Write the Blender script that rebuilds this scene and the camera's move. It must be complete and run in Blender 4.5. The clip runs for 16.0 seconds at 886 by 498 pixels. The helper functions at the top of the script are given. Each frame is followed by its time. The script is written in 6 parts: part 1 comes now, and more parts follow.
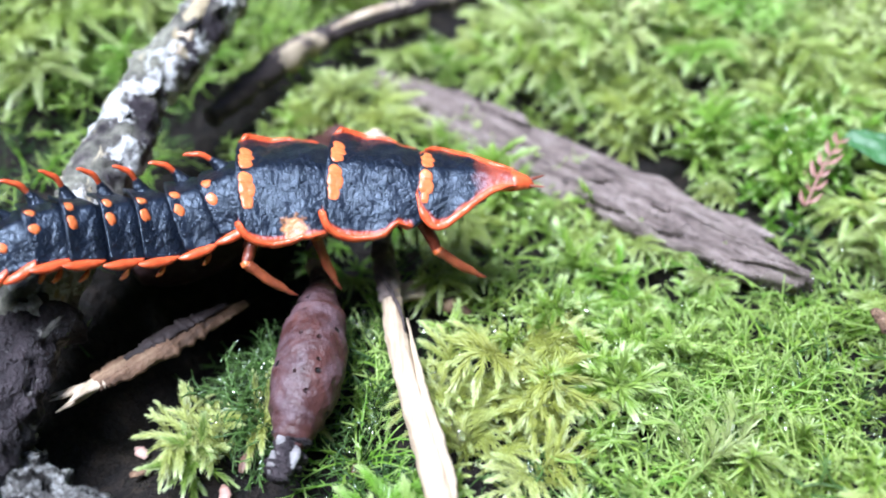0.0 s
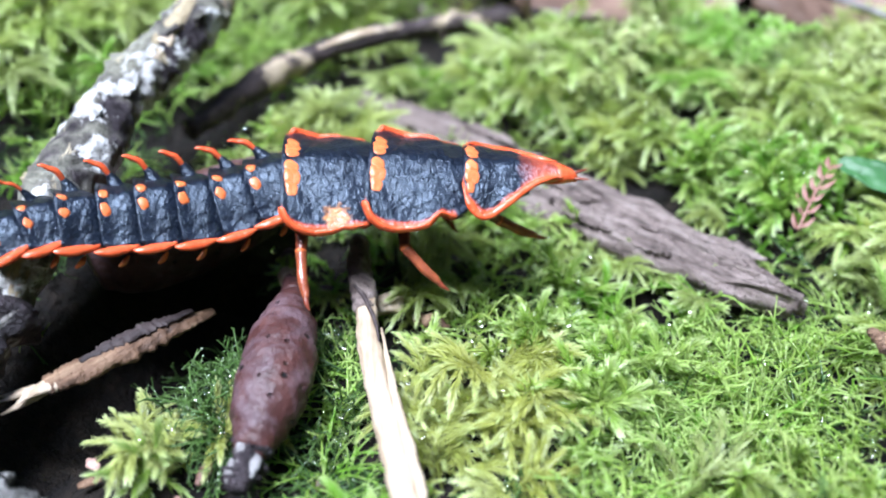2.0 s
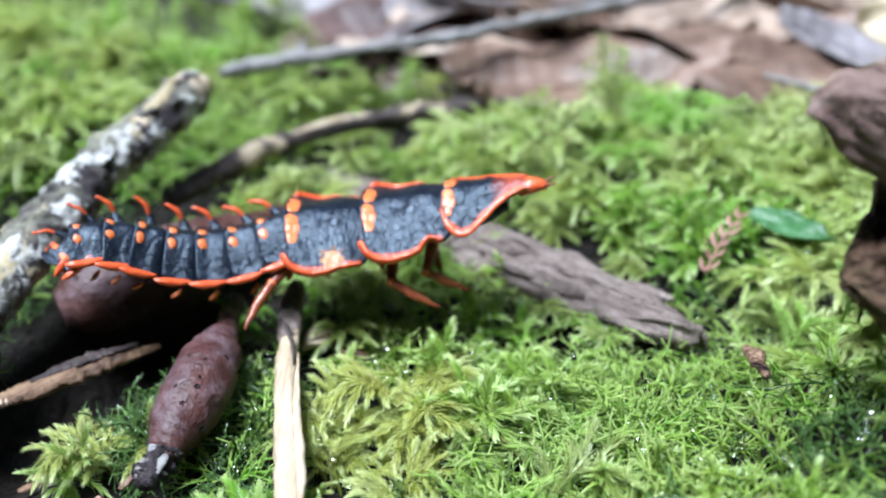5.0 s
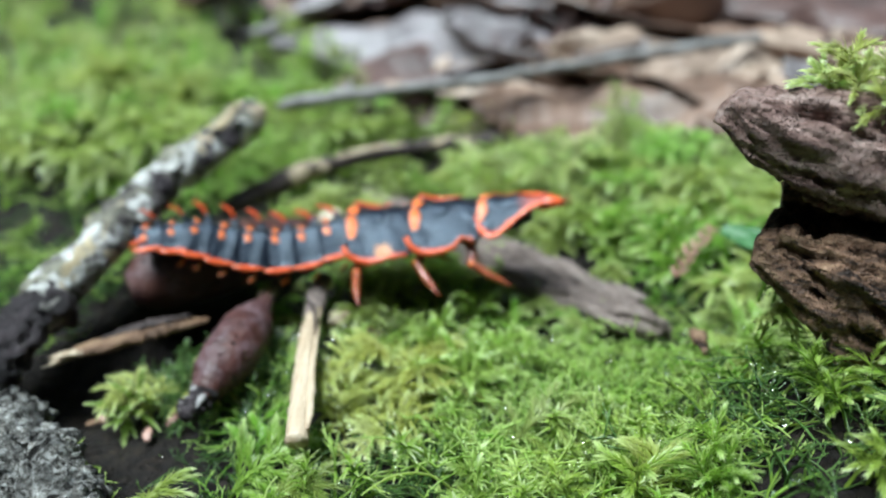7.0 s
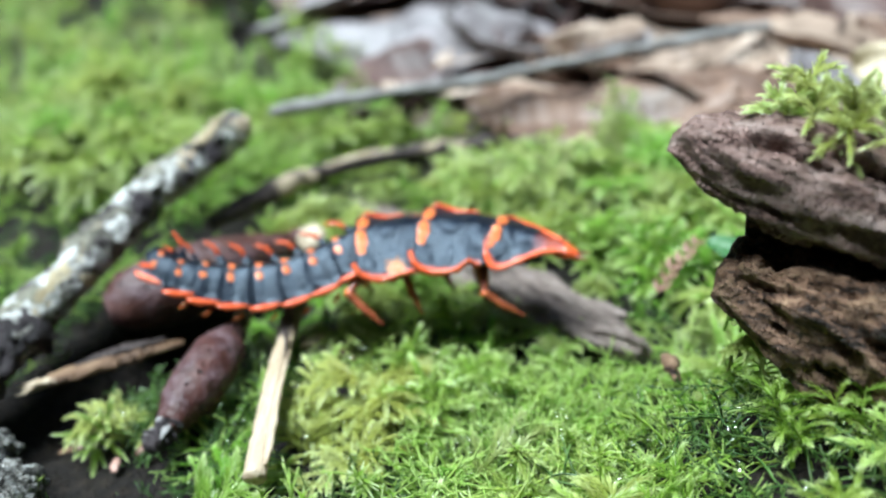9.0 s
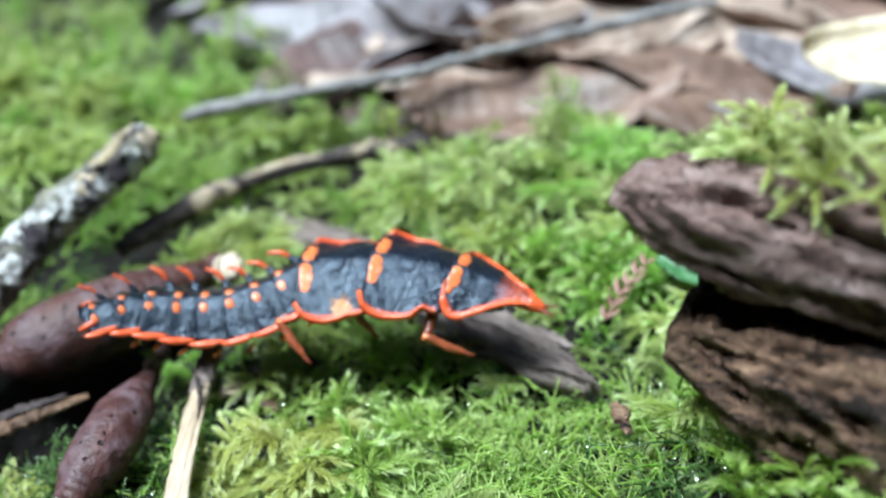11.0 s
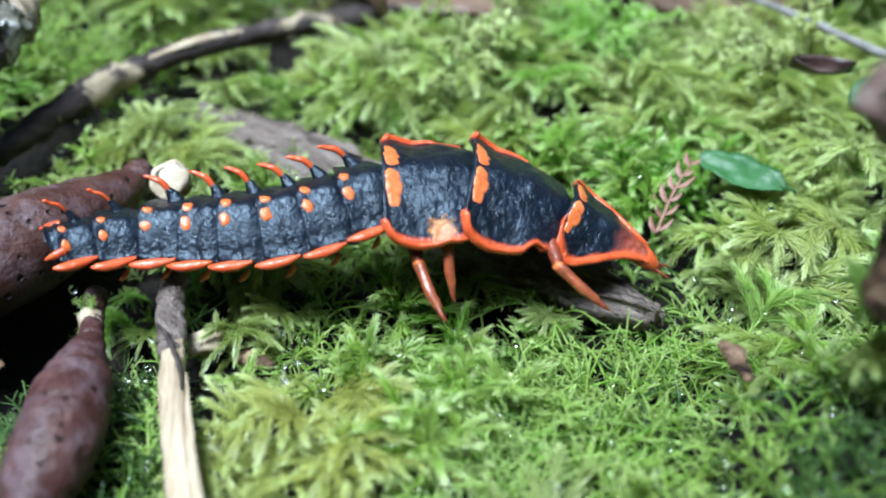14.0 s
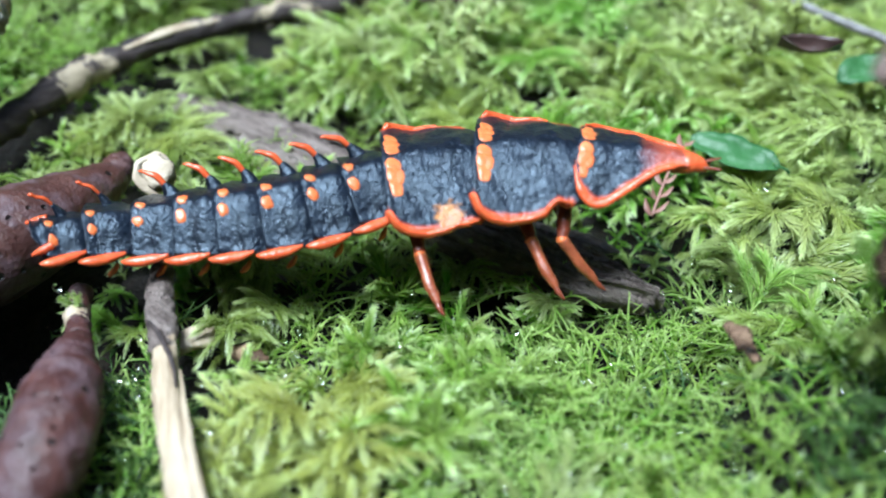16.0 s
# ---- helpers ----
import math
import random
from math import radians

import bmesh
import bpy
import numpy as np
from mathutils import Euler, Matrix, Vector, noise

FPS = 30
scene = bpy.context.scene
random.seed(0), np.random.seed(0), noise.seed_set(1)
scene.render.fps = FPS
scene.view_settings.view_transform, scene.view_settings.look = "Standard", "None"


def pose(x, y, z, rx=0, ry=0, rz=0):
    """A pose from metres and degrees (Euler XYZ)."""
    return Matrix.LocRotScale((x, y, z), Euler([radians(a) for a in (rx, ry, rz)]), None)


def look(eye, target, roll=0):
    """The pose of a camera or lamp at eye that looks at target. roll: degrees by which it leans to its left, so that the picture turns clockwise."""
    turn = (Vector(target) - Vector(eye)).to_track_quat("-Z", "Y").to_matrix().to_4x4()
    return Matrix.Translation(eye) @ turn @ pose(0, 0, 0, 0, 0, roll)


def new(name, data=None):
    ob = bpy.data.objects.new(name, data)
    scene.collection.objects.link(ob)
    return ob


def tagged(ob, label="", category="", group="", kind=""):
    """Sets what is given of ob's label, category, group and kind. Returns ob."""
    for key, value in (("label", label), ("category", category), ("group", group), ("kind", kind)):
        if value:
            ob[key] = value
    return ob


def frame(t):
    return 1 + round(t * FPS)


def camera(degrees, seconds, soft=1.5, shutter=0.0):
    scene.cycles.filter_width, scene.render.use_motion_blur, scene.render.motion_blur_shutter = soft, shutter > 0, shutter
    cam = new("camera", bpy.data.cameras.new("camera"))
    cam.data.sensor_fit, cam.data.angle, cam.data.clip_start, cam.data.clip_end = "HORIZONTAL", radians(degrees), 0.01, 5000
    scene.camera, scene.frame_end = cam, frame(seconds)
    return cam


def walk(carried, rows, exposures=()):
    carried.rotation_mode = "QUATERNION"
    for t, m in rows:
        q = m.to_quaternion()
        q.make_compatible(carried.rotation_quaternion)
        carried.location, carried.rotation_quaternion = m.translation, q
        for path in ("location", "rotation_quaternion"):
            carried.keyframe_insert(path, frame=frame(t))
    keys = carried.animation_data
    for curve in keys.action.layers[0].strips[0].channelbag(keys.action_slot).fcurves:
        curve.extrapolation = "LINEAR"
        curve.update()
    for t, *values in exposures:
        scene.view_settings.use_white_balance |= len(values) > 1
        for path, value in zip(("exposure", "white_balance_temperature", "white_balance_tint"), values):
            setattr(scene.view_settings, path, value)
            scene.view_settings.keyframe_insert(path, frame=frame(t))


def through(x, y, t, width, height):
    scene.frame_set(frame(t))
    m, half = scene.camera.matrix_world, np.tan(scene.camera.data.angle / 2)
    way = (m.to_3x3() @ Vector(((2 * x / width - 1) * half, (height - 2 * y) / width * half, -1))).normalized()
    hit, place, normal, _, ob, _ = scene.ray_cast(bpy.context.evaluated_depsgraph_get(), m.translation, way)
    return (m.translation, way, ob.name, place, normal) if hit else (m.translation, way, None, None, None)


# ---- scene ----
# ---- camera ----
cam = camera(51.9, 16.0, soft=2.0)
METRES, EYE, TILT, LEAN, TURN = 0.12, 0.062, -43.0, 0.0, 0.0
ROWS = [
    (0.0, 0.0, 0.0, 0.0, -0.0, 0.0, 0.0),
    (0.5, 0.0001, 0.0077, -0.0113, -0.91, 0.75, -0.48),
    (1.0, 0.005, 0.027, -0.0271, -0.79, 1.72, -1.34),
    (1.5, 0.0073, 0.0386, -0.0405, -0.93, 2.87, -1.54),
    (2.0, 0.0084, 0.031, -0.0447, -0.72, 4.46, -1.49),
    (2.5, 0.0423, 0.0261, -0.0656, 1.59, 7.04, -1.46),
    (3.0, 0.0537, 0.0081, -0.0784, 1.75, 7.84, -1.14),
    (3.5, 0.0644, 0.0127, -0.0844, 2.19, 8.76, -0.87),
    (4.0, 0.1018, 0.0036, -0.1022, 3.69, 10.5, -1.03),
    (4.5, 0.1216, -0.0036, -0.1103, 3.85, 11.72, -1.11),
    (7.0, 0.2169, -0.1326, -0.218, 7.97, 16.74, -4.62),
    (7.5, 0.219, -0.1345, -0.1937, 8.43, 15.69, -4.7),
    (8.0, 0.2355, -0.1427, -0.1993, 9.38, 16.37, -4.67),
    (8.5, 0.2575, -0.1229, -0.2003, 10.23, 16.74, -4.84),
    (9.0, 0.278, -0.1174, -0.1663, 10.83, 14.9, -4.4),
    (9.5, 0.316, -0.0949, -0.1184, 12.42, 13.51, -4.09),
    (10.0, 0.3166, -0.0835, -0.1011, 11.27, 13.33, -3.21),
    (12.5, 0.1708, 0.0129, -0.0331, 2.68, 7.72, -0.16),
    (13.0, 0.1367, 0.0426, -0.0255, -0.07, 6.18, 0.3),
    (13.5, 0.1217, 0.0694, -0.0181, -1.17, 5.21, 1.41),
    (14.0, 0.0965, 0.0914, -0.0221, -3.82, 4.3, 1.9),
    (14.5, 0.0674, 0.0924, -0.0182, -5.63, 3.3, 1.9),
    (15.0, 0.0676, 0.0966, -0.0119, -4.62, 3.6, 2.56),
    (15.5, 0.0866, 0.0992, -0.034, -4.11, 5.16, 2.67),
    (16.0, 0.0776, 0.107, -0.0245, -5.78, 3.82, 3.42),
]
walk(cam, [(t, pose(0, 0, EYE, TILT, LEAN, TURN) @ pose(METRES * x, METRES * y, METRES * z, 90 + pitch, roll, yaw)) for t, x, y, z, yaw, pitch, roll in ROWS],
     exposures=[(0, 1.92, 5300, 12), (4.5, 1.78, 5350, 8), (7, 1.46, 5600, -4), (8, 1.46, 5600, -4), (9.5, 1.82, 5500, -3), (12.5, 1.47, 5300, 0), (16, 1.6, 5200, -1)])
cam.data.dof.use_dof = True
cam.data.dof.focus_distance = 0.077
cam.data.dof.aperture_fstop = 18.0

# ---- light: an overcast sky over a forest floor ----
world = bpy.data.worlds.new("overcast_sky")
scene.world = world
world.use_nodes = True
wt = world.node_tree
sky = wt.nodes.new("ShaderNodeTexSky")
sky.sky_type = 'NISHITA'
sky.sun_disc = False
sky.sun_elevation = radians(68)
sky.sun_rotation = radians(-114)
sky.air_density = 1.0
sky.dust_density = 2.0
wt.links.new(sky.outputs[0], wt.nodes["Background"].inputs[0])
wt.nodes["Background"].inputs[1].default_value = 0.07
sun_data = bpy.data.lights.new("sun", 'SUN')
sun_data.energy = 3.0
sun_data.angle = radians(28)
sun_data.color = (1.0, 0.98, 0.95)
sun = new("sun", sun_data)
sun.matrix_basis = look((-0.22, -0.1, 0.8), (0, 0, 0))

MM = 0.001


def V(x, y, z):
    """A place from millimetres."""
    return Vector((x * MM, y * MM, z * MM))


# ---- materials ----
class Nodes:
    """A node material in the making."""

    def __init__(self, name, material=None):
        self.material = material or bpy.data.materials.new(name)
        self.material.use_nodes = True
        self.tree = self.material.node_tree
        self.shader = self.tree.nodes["Principled BSDF"]
        self.where = self.add("ShaderNodeTexCoord").outputs["Object"]

    def add(self, kind):
        return self.tree.nodes.new(kind)

    def link(self, a, b):
        self.tree.links.new(a, b)

    def stretched(self, scale, turn=(0, 0, 0)):
        m = self.add("ShaderNodeMapping")
        m.inputs["Scale"].default_value = scale
        m.inputs["Rotation"].default_value = [radians(a) for a in turn]
        m.vector_type = 'TEXTURE'
        self.link(self.where, m.inputs["Vector"])
        return m.outputs[0]

    def noise(self, scale, detail=5, rough=0.6, where=None, distort=0.0):
        n = self.add("ShaderNodeTexNoise")
        n.inputs["Scale"].default_value = scale
        n.inputs["Detail"].default_value = detail
        n.inputs["Roughness"].default_value = rough
        n.inputs["Distortion"].default_value = distort
        self.link(where or self.where, n.inputs["Vector"])
        return n.outputs["Fac"]

    def cells(self, scale, where=None):
        n = self.add("ShaderNodeTexVoronoi")
        n.inputs["Scale"].default_value = scale
        self.link(where or self.where, n.inputs["Vector"])
        return n.outputs["Distance"]

    def ramp(self, fac, stops):
        r = self.add("ShaderNodeValToRGB")
        e = r.color_ramp.elements
        while len(e) < len(stops):
            e.new(0.5)
        for el, (at, colour) in zip(e, stops):
            el.position = at
            el.color = (*colour, 1) if len(colour) == 3 else colour
        self.link(fac, r.inputs[0])
        return r.outputs[0]

    def mix(self, fac, a, b, blend='MIX'):
        m = self.add("ShaderNodeMix")
        m.data_type, m.blend_type = 'RGBA', blend
        for sock, v in ((m.inputs[0], fac), (m.inputs[6], a), (m.inputs[7], b)):
            if isinstance(v, (int, float)):
                sock.default_value = v
            elif isinstance(v, tuple):
                sock.default_value = (*v, 1)
            else:
                self.link(v, sock)
        return m.outputs[2]

    def bump(self, height, distance, strength=1.0):
        b = self.add("ShaderNodeBump")
        b.inputs["Distance"].default_value = distance
        b.inputs["Strength"].default_value = strength
        self.link(height, b.inputs["Height"])
        if self.shader.inputs["Normal"].links:
            self.link(self.shader.inputs["Normal"].links[0].from_socket, b.inputs["Normal"])
        self.link(b.outputs[0], self.shader.inputs["Normal"])

    def done(self, colour=None, rough=0.6, spec=0.5, coat=0.0):
        s = self.shader
        if isinstance(colour, tuple):
            s.inputs["Base Color"].default_value = (*colour, 1)
        elif colour is not None:
            self.link(colour, s.inputs["Base Color"])
        if isinstance(rough, (int, float)):
            s.inputs["Roughness"].default_value = rough
        else:
            self.link(rough, s.inputs["Roughness"])
        s.inputs["Specular IOR Level"].default_value = spec
        s.inputs["Coat Weight"].default_value = coat
        s.inputs["Coat Roughness"].default_value = 0.15
        return self.material


def value(n, fac, lo, hi):
    """A number between lo and hi that follows fac."""
    m = n.add("ShaderNodeMapRange")
    m.inputs[3].default_value, m.inputs[4].default_value = lo, hi
    n.link(fac, m.inputs[0])
    return m.outputs[0]


def moss_material(name, dark, mid, light, tip, through=0.35, stem=(0.25, 0.29, 0.04), young=(0.22, 0.47, 0.03), old=(0.50, 0.48, 0.10), pale=(0.81, 0.90, 0.47)):
    n = Nodes(name)
    geo = n.add("ShaderNodeNewGeometry")
    patch = n.noise(70, 3)
    fine = n.noise(420, 2)
    a = n.ramp(geo.outputs["Random Per Island"], [(0.0, dark), (0.35, mid), (0.75, light), (1.0, tip)])
    b = n.ramp(patch, [(0.35, mid), (0.5, light), (0.68, tip)])
    c = n.mix(0.5, a, b)
    c = n.mix(value(n, fine, 0.0, 0.3), c, dark)
    hue = n.noise(110, 3, 0.5, None, 0.6)
    c = n.mix(n.ramp(hue, [(0.52, (0, 0, 0)), (0.68, (0.5, 0.5, 0.5))]), c, stem)
    # Some shoots are younger and greener, some old and yellow.
    tone = n.add("ShaderNodeAttribute")
    tone.attribute_name = "tone"
    c = n.mix(n.ramp(tone.outputs["Fac"], [(0.0, (0.75, 0.75, 0.75)), (0.3, (0, 0, 0))]), c, young)
    c = n.mix(n.ramp(tone.outputs["Fac"], [(0.74, (0, 0, 0)), (1.0, (0.25, 0.25, 0.25))]), c, old)
    c = n.mix(n.ramp(tone.outputs["Fac"], [(0.34, (0, 0, 0)), (0.42, (0.3, 0.3, 0.3)), (0.5, (0.3, 0.3, 0.3)), (0.58, (0, 0, 0))]), c, dark)
    # Leaves are browner at the stem and bleached and wet at the point.
    at = n.add("ShaderNodeAttribute")
    at.attribute_name = "tip"
    c = n.mix(n.ramp(at.outputs["Fac"], [(0.0, (0.6, 0.6, 0.6)), (0.3, (0, 0, 0))]), c, stem)
    c = n.mix(n.ramp(at.outputs["Fac"], [(0.55, (0, 0, 0)), (0.95, (0.85, 0.85, 0.85))]), c, pale)
    m = n.done(c, 0.45, 0.4, 0.4)
    t = n.add("ShaderNodeBsdfTranslucent")
    n.link(c, t.inputs[0])
    s = n.add("ShaderNodeMixShader")
    s.inputs[0].default_value = through
    n.link(n.shader.outputs[0], s.inputs[1])
    n.link(t.outputs[0], s.inputs[2])
    n.link(s.outputs[0], n.tree.nodes["Material Output"].inputs[0])
    return m


def wood_material(name, stops, turn=(0, 0, 0), grain=900, relief=0.0004, rough=0.7, long=8.0, blotch=None):
    n = Nodes(name)
    along = n.stretched((long, 1, 1), turn)
    g = n.noise(grain, 6, 0.65, along, 0.4)
    big = n.noise(160, 4)
    c = n.ramp(g, stops)
    c = n.mix(value(n, big, 0.0, 0.6), c, stops[0][1])
    if blotch:
        size, at, colour = blotch
        spots = n.noise(size, 4, 0.6, None, 0.8)
        edge = n.ramp(spots, [(at, (0, 0, 0)), (at + 0.035, (1, 1, 1))])
        c = n.mix(edge, c, n.mix(n.noise(1500, 3), colour, tuple(0.45 * v for v in colour)))
    n.bump(g, relief)
    n.bump(n.noise(2600, 3), relief * 0.35)
    return n.done(c, value(n, big, rough - 0.15, rough + 0.1), 0.4)


M_STAR = moss_material("star_moss", (0.056, 0.118, 0.010), (0.25, 0.42, 0.040), (0.475, 0.67, 0.11), (0.76, 0.87, 0.34), 0.6, (0.235, 0.30, 0.035))
M_FEATHER = moss_material("feather_moss", (0.090, 0.128, 0.018), (0.345, 0.46, 0.07), (0.60, 0.70, 0.20), (0.85, 0.90, 0.50), 0.6, (0.26, 0.30, 0.04))
M_TANGLE = moss_material("tangle_moss", (0.085, 0.175, 0.015), (0.32, 0.52, 0.055), (0.55, 0.74, 0.15), (0.77, 0.89, 0.38), 0.6, (0.35, 0.46, 0.06), pale=(0.73, 0.85, 0.35))
# Tangle moss with shade put into its colour.
M_SHADE_MOSS = moss_material("shade_dark_moss", (0.014, 0.042, 0.007), (0.045, 0.115, 0.018), (0.105, 0.20, 0.038), (0.22, 0.34, 0.10), 0.35, (0.05, 0.035, 0.012), (0.025, 0.08, 0.011), (0.08, 0.08, 0.025), (0.16, 0.27, 0.07))
M_CAP = moss_material("pale_cap_moss", (0.10, 0.125, 0.018), (0.42, 0.47, 0.08), (0.66, 0.71, 0.20), (0.88, 0.91, 0.50), 0.6, (0.34, 0.33, 0.05))
M_SPRIG = moss_material("sprig_moss", (0.14, 0.17, 0.04), (0.38, 0.46, 0.13), (0.60, 0.68, 0.25), (0.78, 0.80, 0.42), 0.45)


def soil():
    n = Nodes("wet_soil")
    big, small = n.noise(60, 5), n.noise(700, 6)
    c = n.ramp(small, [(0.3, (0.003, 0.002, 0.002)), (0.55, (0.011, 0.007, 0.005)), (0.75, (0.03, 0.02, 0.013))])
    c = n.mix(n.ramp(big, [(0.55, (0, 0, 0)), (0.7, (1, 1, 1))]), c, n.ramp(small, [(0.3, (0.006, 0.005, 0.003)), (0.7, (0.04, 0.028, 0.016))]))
    n.bump(n.noise(300, 5), 0.004)
    n.bump(small, 0.0015)
    return n.done(c, 0.75, 0.3)


M_SOIL = soil()


def pod_material(name, stops):
    n = Nodes(name)
    big, small = n.noise(230, 5, 0.6), n.noise(1600, 4)
    c = n.ramp(big, stops)
    c = n.mix(value(n, small, 0.0, 0.7), c, stops[0][1])
    bloom = n.noise(330, 5, 0.65, None, 0.5)
    c = n.mix(n.ramp(bloom, [(0.46, (0, 0, 0)), (0.62, (0.7, 0.7, 0.7))]), c, (0.115, 0.075, 0.085))
    pits = n.ramp(n.cells(520), [(0.10, (0.02, 0.015, 0.015)), (0.17, (1, 1, 1))])
    c = n.mix(1.0, c, pits, 'MULTIPLY')
    n.bump(pits, 0.0004)
    n.bump(n.noise(420, 4), 0.0003)
    n.bump(small, 0.0002)
    return n.done(c, value(n, big, 0.38, 0.62), 0.4)


M_POD = pod_material("pod_skin", [(0.25, (0.022, 0.008, 0.008)), (0.5, (0.075, 0.026, 0.022)), (0.75, (0.16, 0.06, 0.045))])
M_POD_BIG = pod_material("log_pod_skin", [(0.25, (0.024, 0.009, 0.008)), (0.5, (0.072, 0.026, 0.020)), (0.75, (0.14, 0.06, 0.045))])
M_PALE = wood_material("split_pale_wood", [(0.3, (0.26, 0.18, 0.11)), (0.5, (0.52, 0.42, 0.30)), (0.7, (0.68, 0.60, 0.48))], (0, 0, 97), 900, 0.0003, 0.65, 9)
M_DARKBARK = wood_material("dark_twig_bark", [(0.3, (0.012, 0.008, 0.008)), (0.5, (0.05, 0.035, 0.033)), (0.75, (0.15, 0.115, 0.105))], (0, 0, 40), 700, 0.0004, 0.7, 4,
                           (150, 0.60, (0.50, 0.40, 0.27)))
M_GREY = wood_material("grey_twig_bark", [(0.3, (0.10, 0.09, 0.085)), (0.5, (0.26, 0.245, 0.24)), (0.75, (0.46, 0.45, 0.45))], (0, 0, 30), 700, 0.0003, 0.75, 5)
M_STRIP = wood_material("weathered_bark", [(0.30, (0.06, 0.042, 0.036)), (0.48, (0.31, 0.24, 0.21)), (0.7, (0.58, 0.48, 0.43))], (0, 0, -40), 1000, 0.0016, 0.72, 5)
M_LOG = wood_material("rotten_bark", [(0.28, (0.07, 0.042, 0.036)), (0.40, (0.25, 0.145, 0.12)), (0.5, (0.46, 0.30, 0.26)), (0.7, (0.68, 0.52, 0.47))], (0, 0, -12), 800, 0.003, 0.7, 6)
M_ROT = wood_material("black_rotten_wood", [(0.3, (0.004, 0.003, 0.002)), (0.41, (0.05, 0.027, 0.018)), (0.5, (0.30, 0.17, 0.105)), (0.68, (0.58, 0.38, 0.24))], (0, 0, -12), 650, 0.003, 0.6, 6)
M_SPLINT = wood_material("splinter_wood", [(0.3, (0.03, 0.016, 0.010)), (0.5, (0.22, 0.125, 0.07)), (0.72, (0.52, 0.36, 0.22))], (0, 0, 41), 650, 0.0006, 0.7, 7)
M_CHIP = wood_material("pale_chip", [(0.3, (0.40, 0.31, 0.22)), (0.5, (0.58, 0.47, 0.34)), (0.7, (0.74, 0.66, 0.53))], (0, 0, 20), 700, 0.0003, 0.7, 3)


def lichen_bark(name, at=0.488, wood_at=0.575, pale=1.0):
    n = Nodes(name)
    patch = n.noise(185, 8, 0.66, None, 0.5)
    small = n.noise(1100, 5)
    bark = n.ramp(small, [(0.3, (0.010, 0.007, 0.009)), (0.55, (0.036, 0.027, 0.032)), (0.8, (0.10, 0.08, 0.085))])
    lichen = n.ramp(small, [(0.3, (0.16 * pale, 0.15 * pale, 0.14 * pale)), (0.5, (0.40 * pale, 0.39 * pale, 0.37 * pale)), (0.7, (0.66 * pale, 0.66 * pale, 0.65 * pale))])
    wood = n.ramp(n.noise(500, 4, 0.6, n.stretched((1, 7, 1))), [(0.3, (0.26, 0.20, 0.11)), (0.6, (0.52, 0.44, 0.29))])
    bark = n.mix(n.ramp(n.noise(90, 4, 0.6), [(0.42, (0, 0, 0)), (0.55, (1, 1, 1))]), bark, n.ramp(small, [(0.3, (0.09, 0.085, 0.065)), (0.7, (0.27 * pale, 0.26 * pale, 0.20 * pale))]))
    c = n.mix(n.ramp(patch, [(at, (0, 0, 0)), (at + 0.03, (1, 1, 1))]), bark, lichen)
    other = n.noise(150, 5, 0.6, n.stretched((0.6, 2.0, 1)), 0.6)
    c = n.mix(n.ramp(other, [(wood_at, (0, 0, 0)), (wood_at + 0.03, (1, 1, 1))]), c, wood)
    n.bump(patch, 0.0016)
    n.bump(small, 0.0004)
    return n.done(c, 0.75, 0.35)


M_LICHEN = lichen_bark("lichened_bark", 0.50, 0.575, 1.2)
M_WETBARK = wood_material("wet_dark_bark", [(0.3, (0.006, 0.004, 0.005)), (0.5, (0.030, 0.021, 0.025)), (0.75, (0.13, 0.10, 0.11))], (0, 0, -75), 420, 0.0014, 0.6, 4, (190, 0.615, (0.42, 0.39, 0.36)))


def crusted_bark():
    """Black bark under a cracked grey and white crust."""
    n = Nodes("crusted_bark")
    lump, fine = n.noise(260, 6, 0.7, None, 0.8), n.noise(1900, 5, 0.7)
    crack = n.ramp(n.cells(420, None), [(0.0, (1, 1, 1)), (0.75, (0, 0, 0))])
    c = n.ramp(fine, [(0.34, (0.06, 0.055, 0.05)), (0.48, (0.36, 0.34, 0.31)), (0.6, (0.78, 0.77, 0.74))])
    c = n.mix(n.ramp(lump, [(0.42, (1, 1, 1)), (0.48, (0, 0, 0))]), c, n.ramp(fine, [(0.35, (0.006, 0.005, 0.004)), (0.7, (0.04, 0.03, 0.024))]))
    c = n.mix(1.0, c, n.mix(0.65, (1.0, 1.0, 1.0), crack), 'MULTIPLY')
    n.bump(lump, 0.004)
    n.bump(crack, 0.0006)
    n.bump(fine, 0.0008)
    return n.done(c, 0.8, 0.3)


M_CRUSTED = crusted_bark()


def leaf_material(name, a, b, c):
    n = Nodes(name)
    big, small = n.noise(60, 5, 0.6), n.noise(500, 5)
    col = n.ramp(big, [(0.3, a), (0.5, b), (0.72, c)])
    col = n.mix(value(n, small, 0.0, 0.6), col, a)
    w = n.add("ShaderNodeTexWave")
    w.inputs["Scale"].default_value = 90
    w.inputs["Distortion"].default_value = 6.0
    n.link(n.where, w.inputs["Vector"])
    n.bump(w.outputs["Fac"], 0.00012)
    n.bump(small, 0.0003)
    return n.done(col, value(n, big, 0.35, 0.65), 0.5)


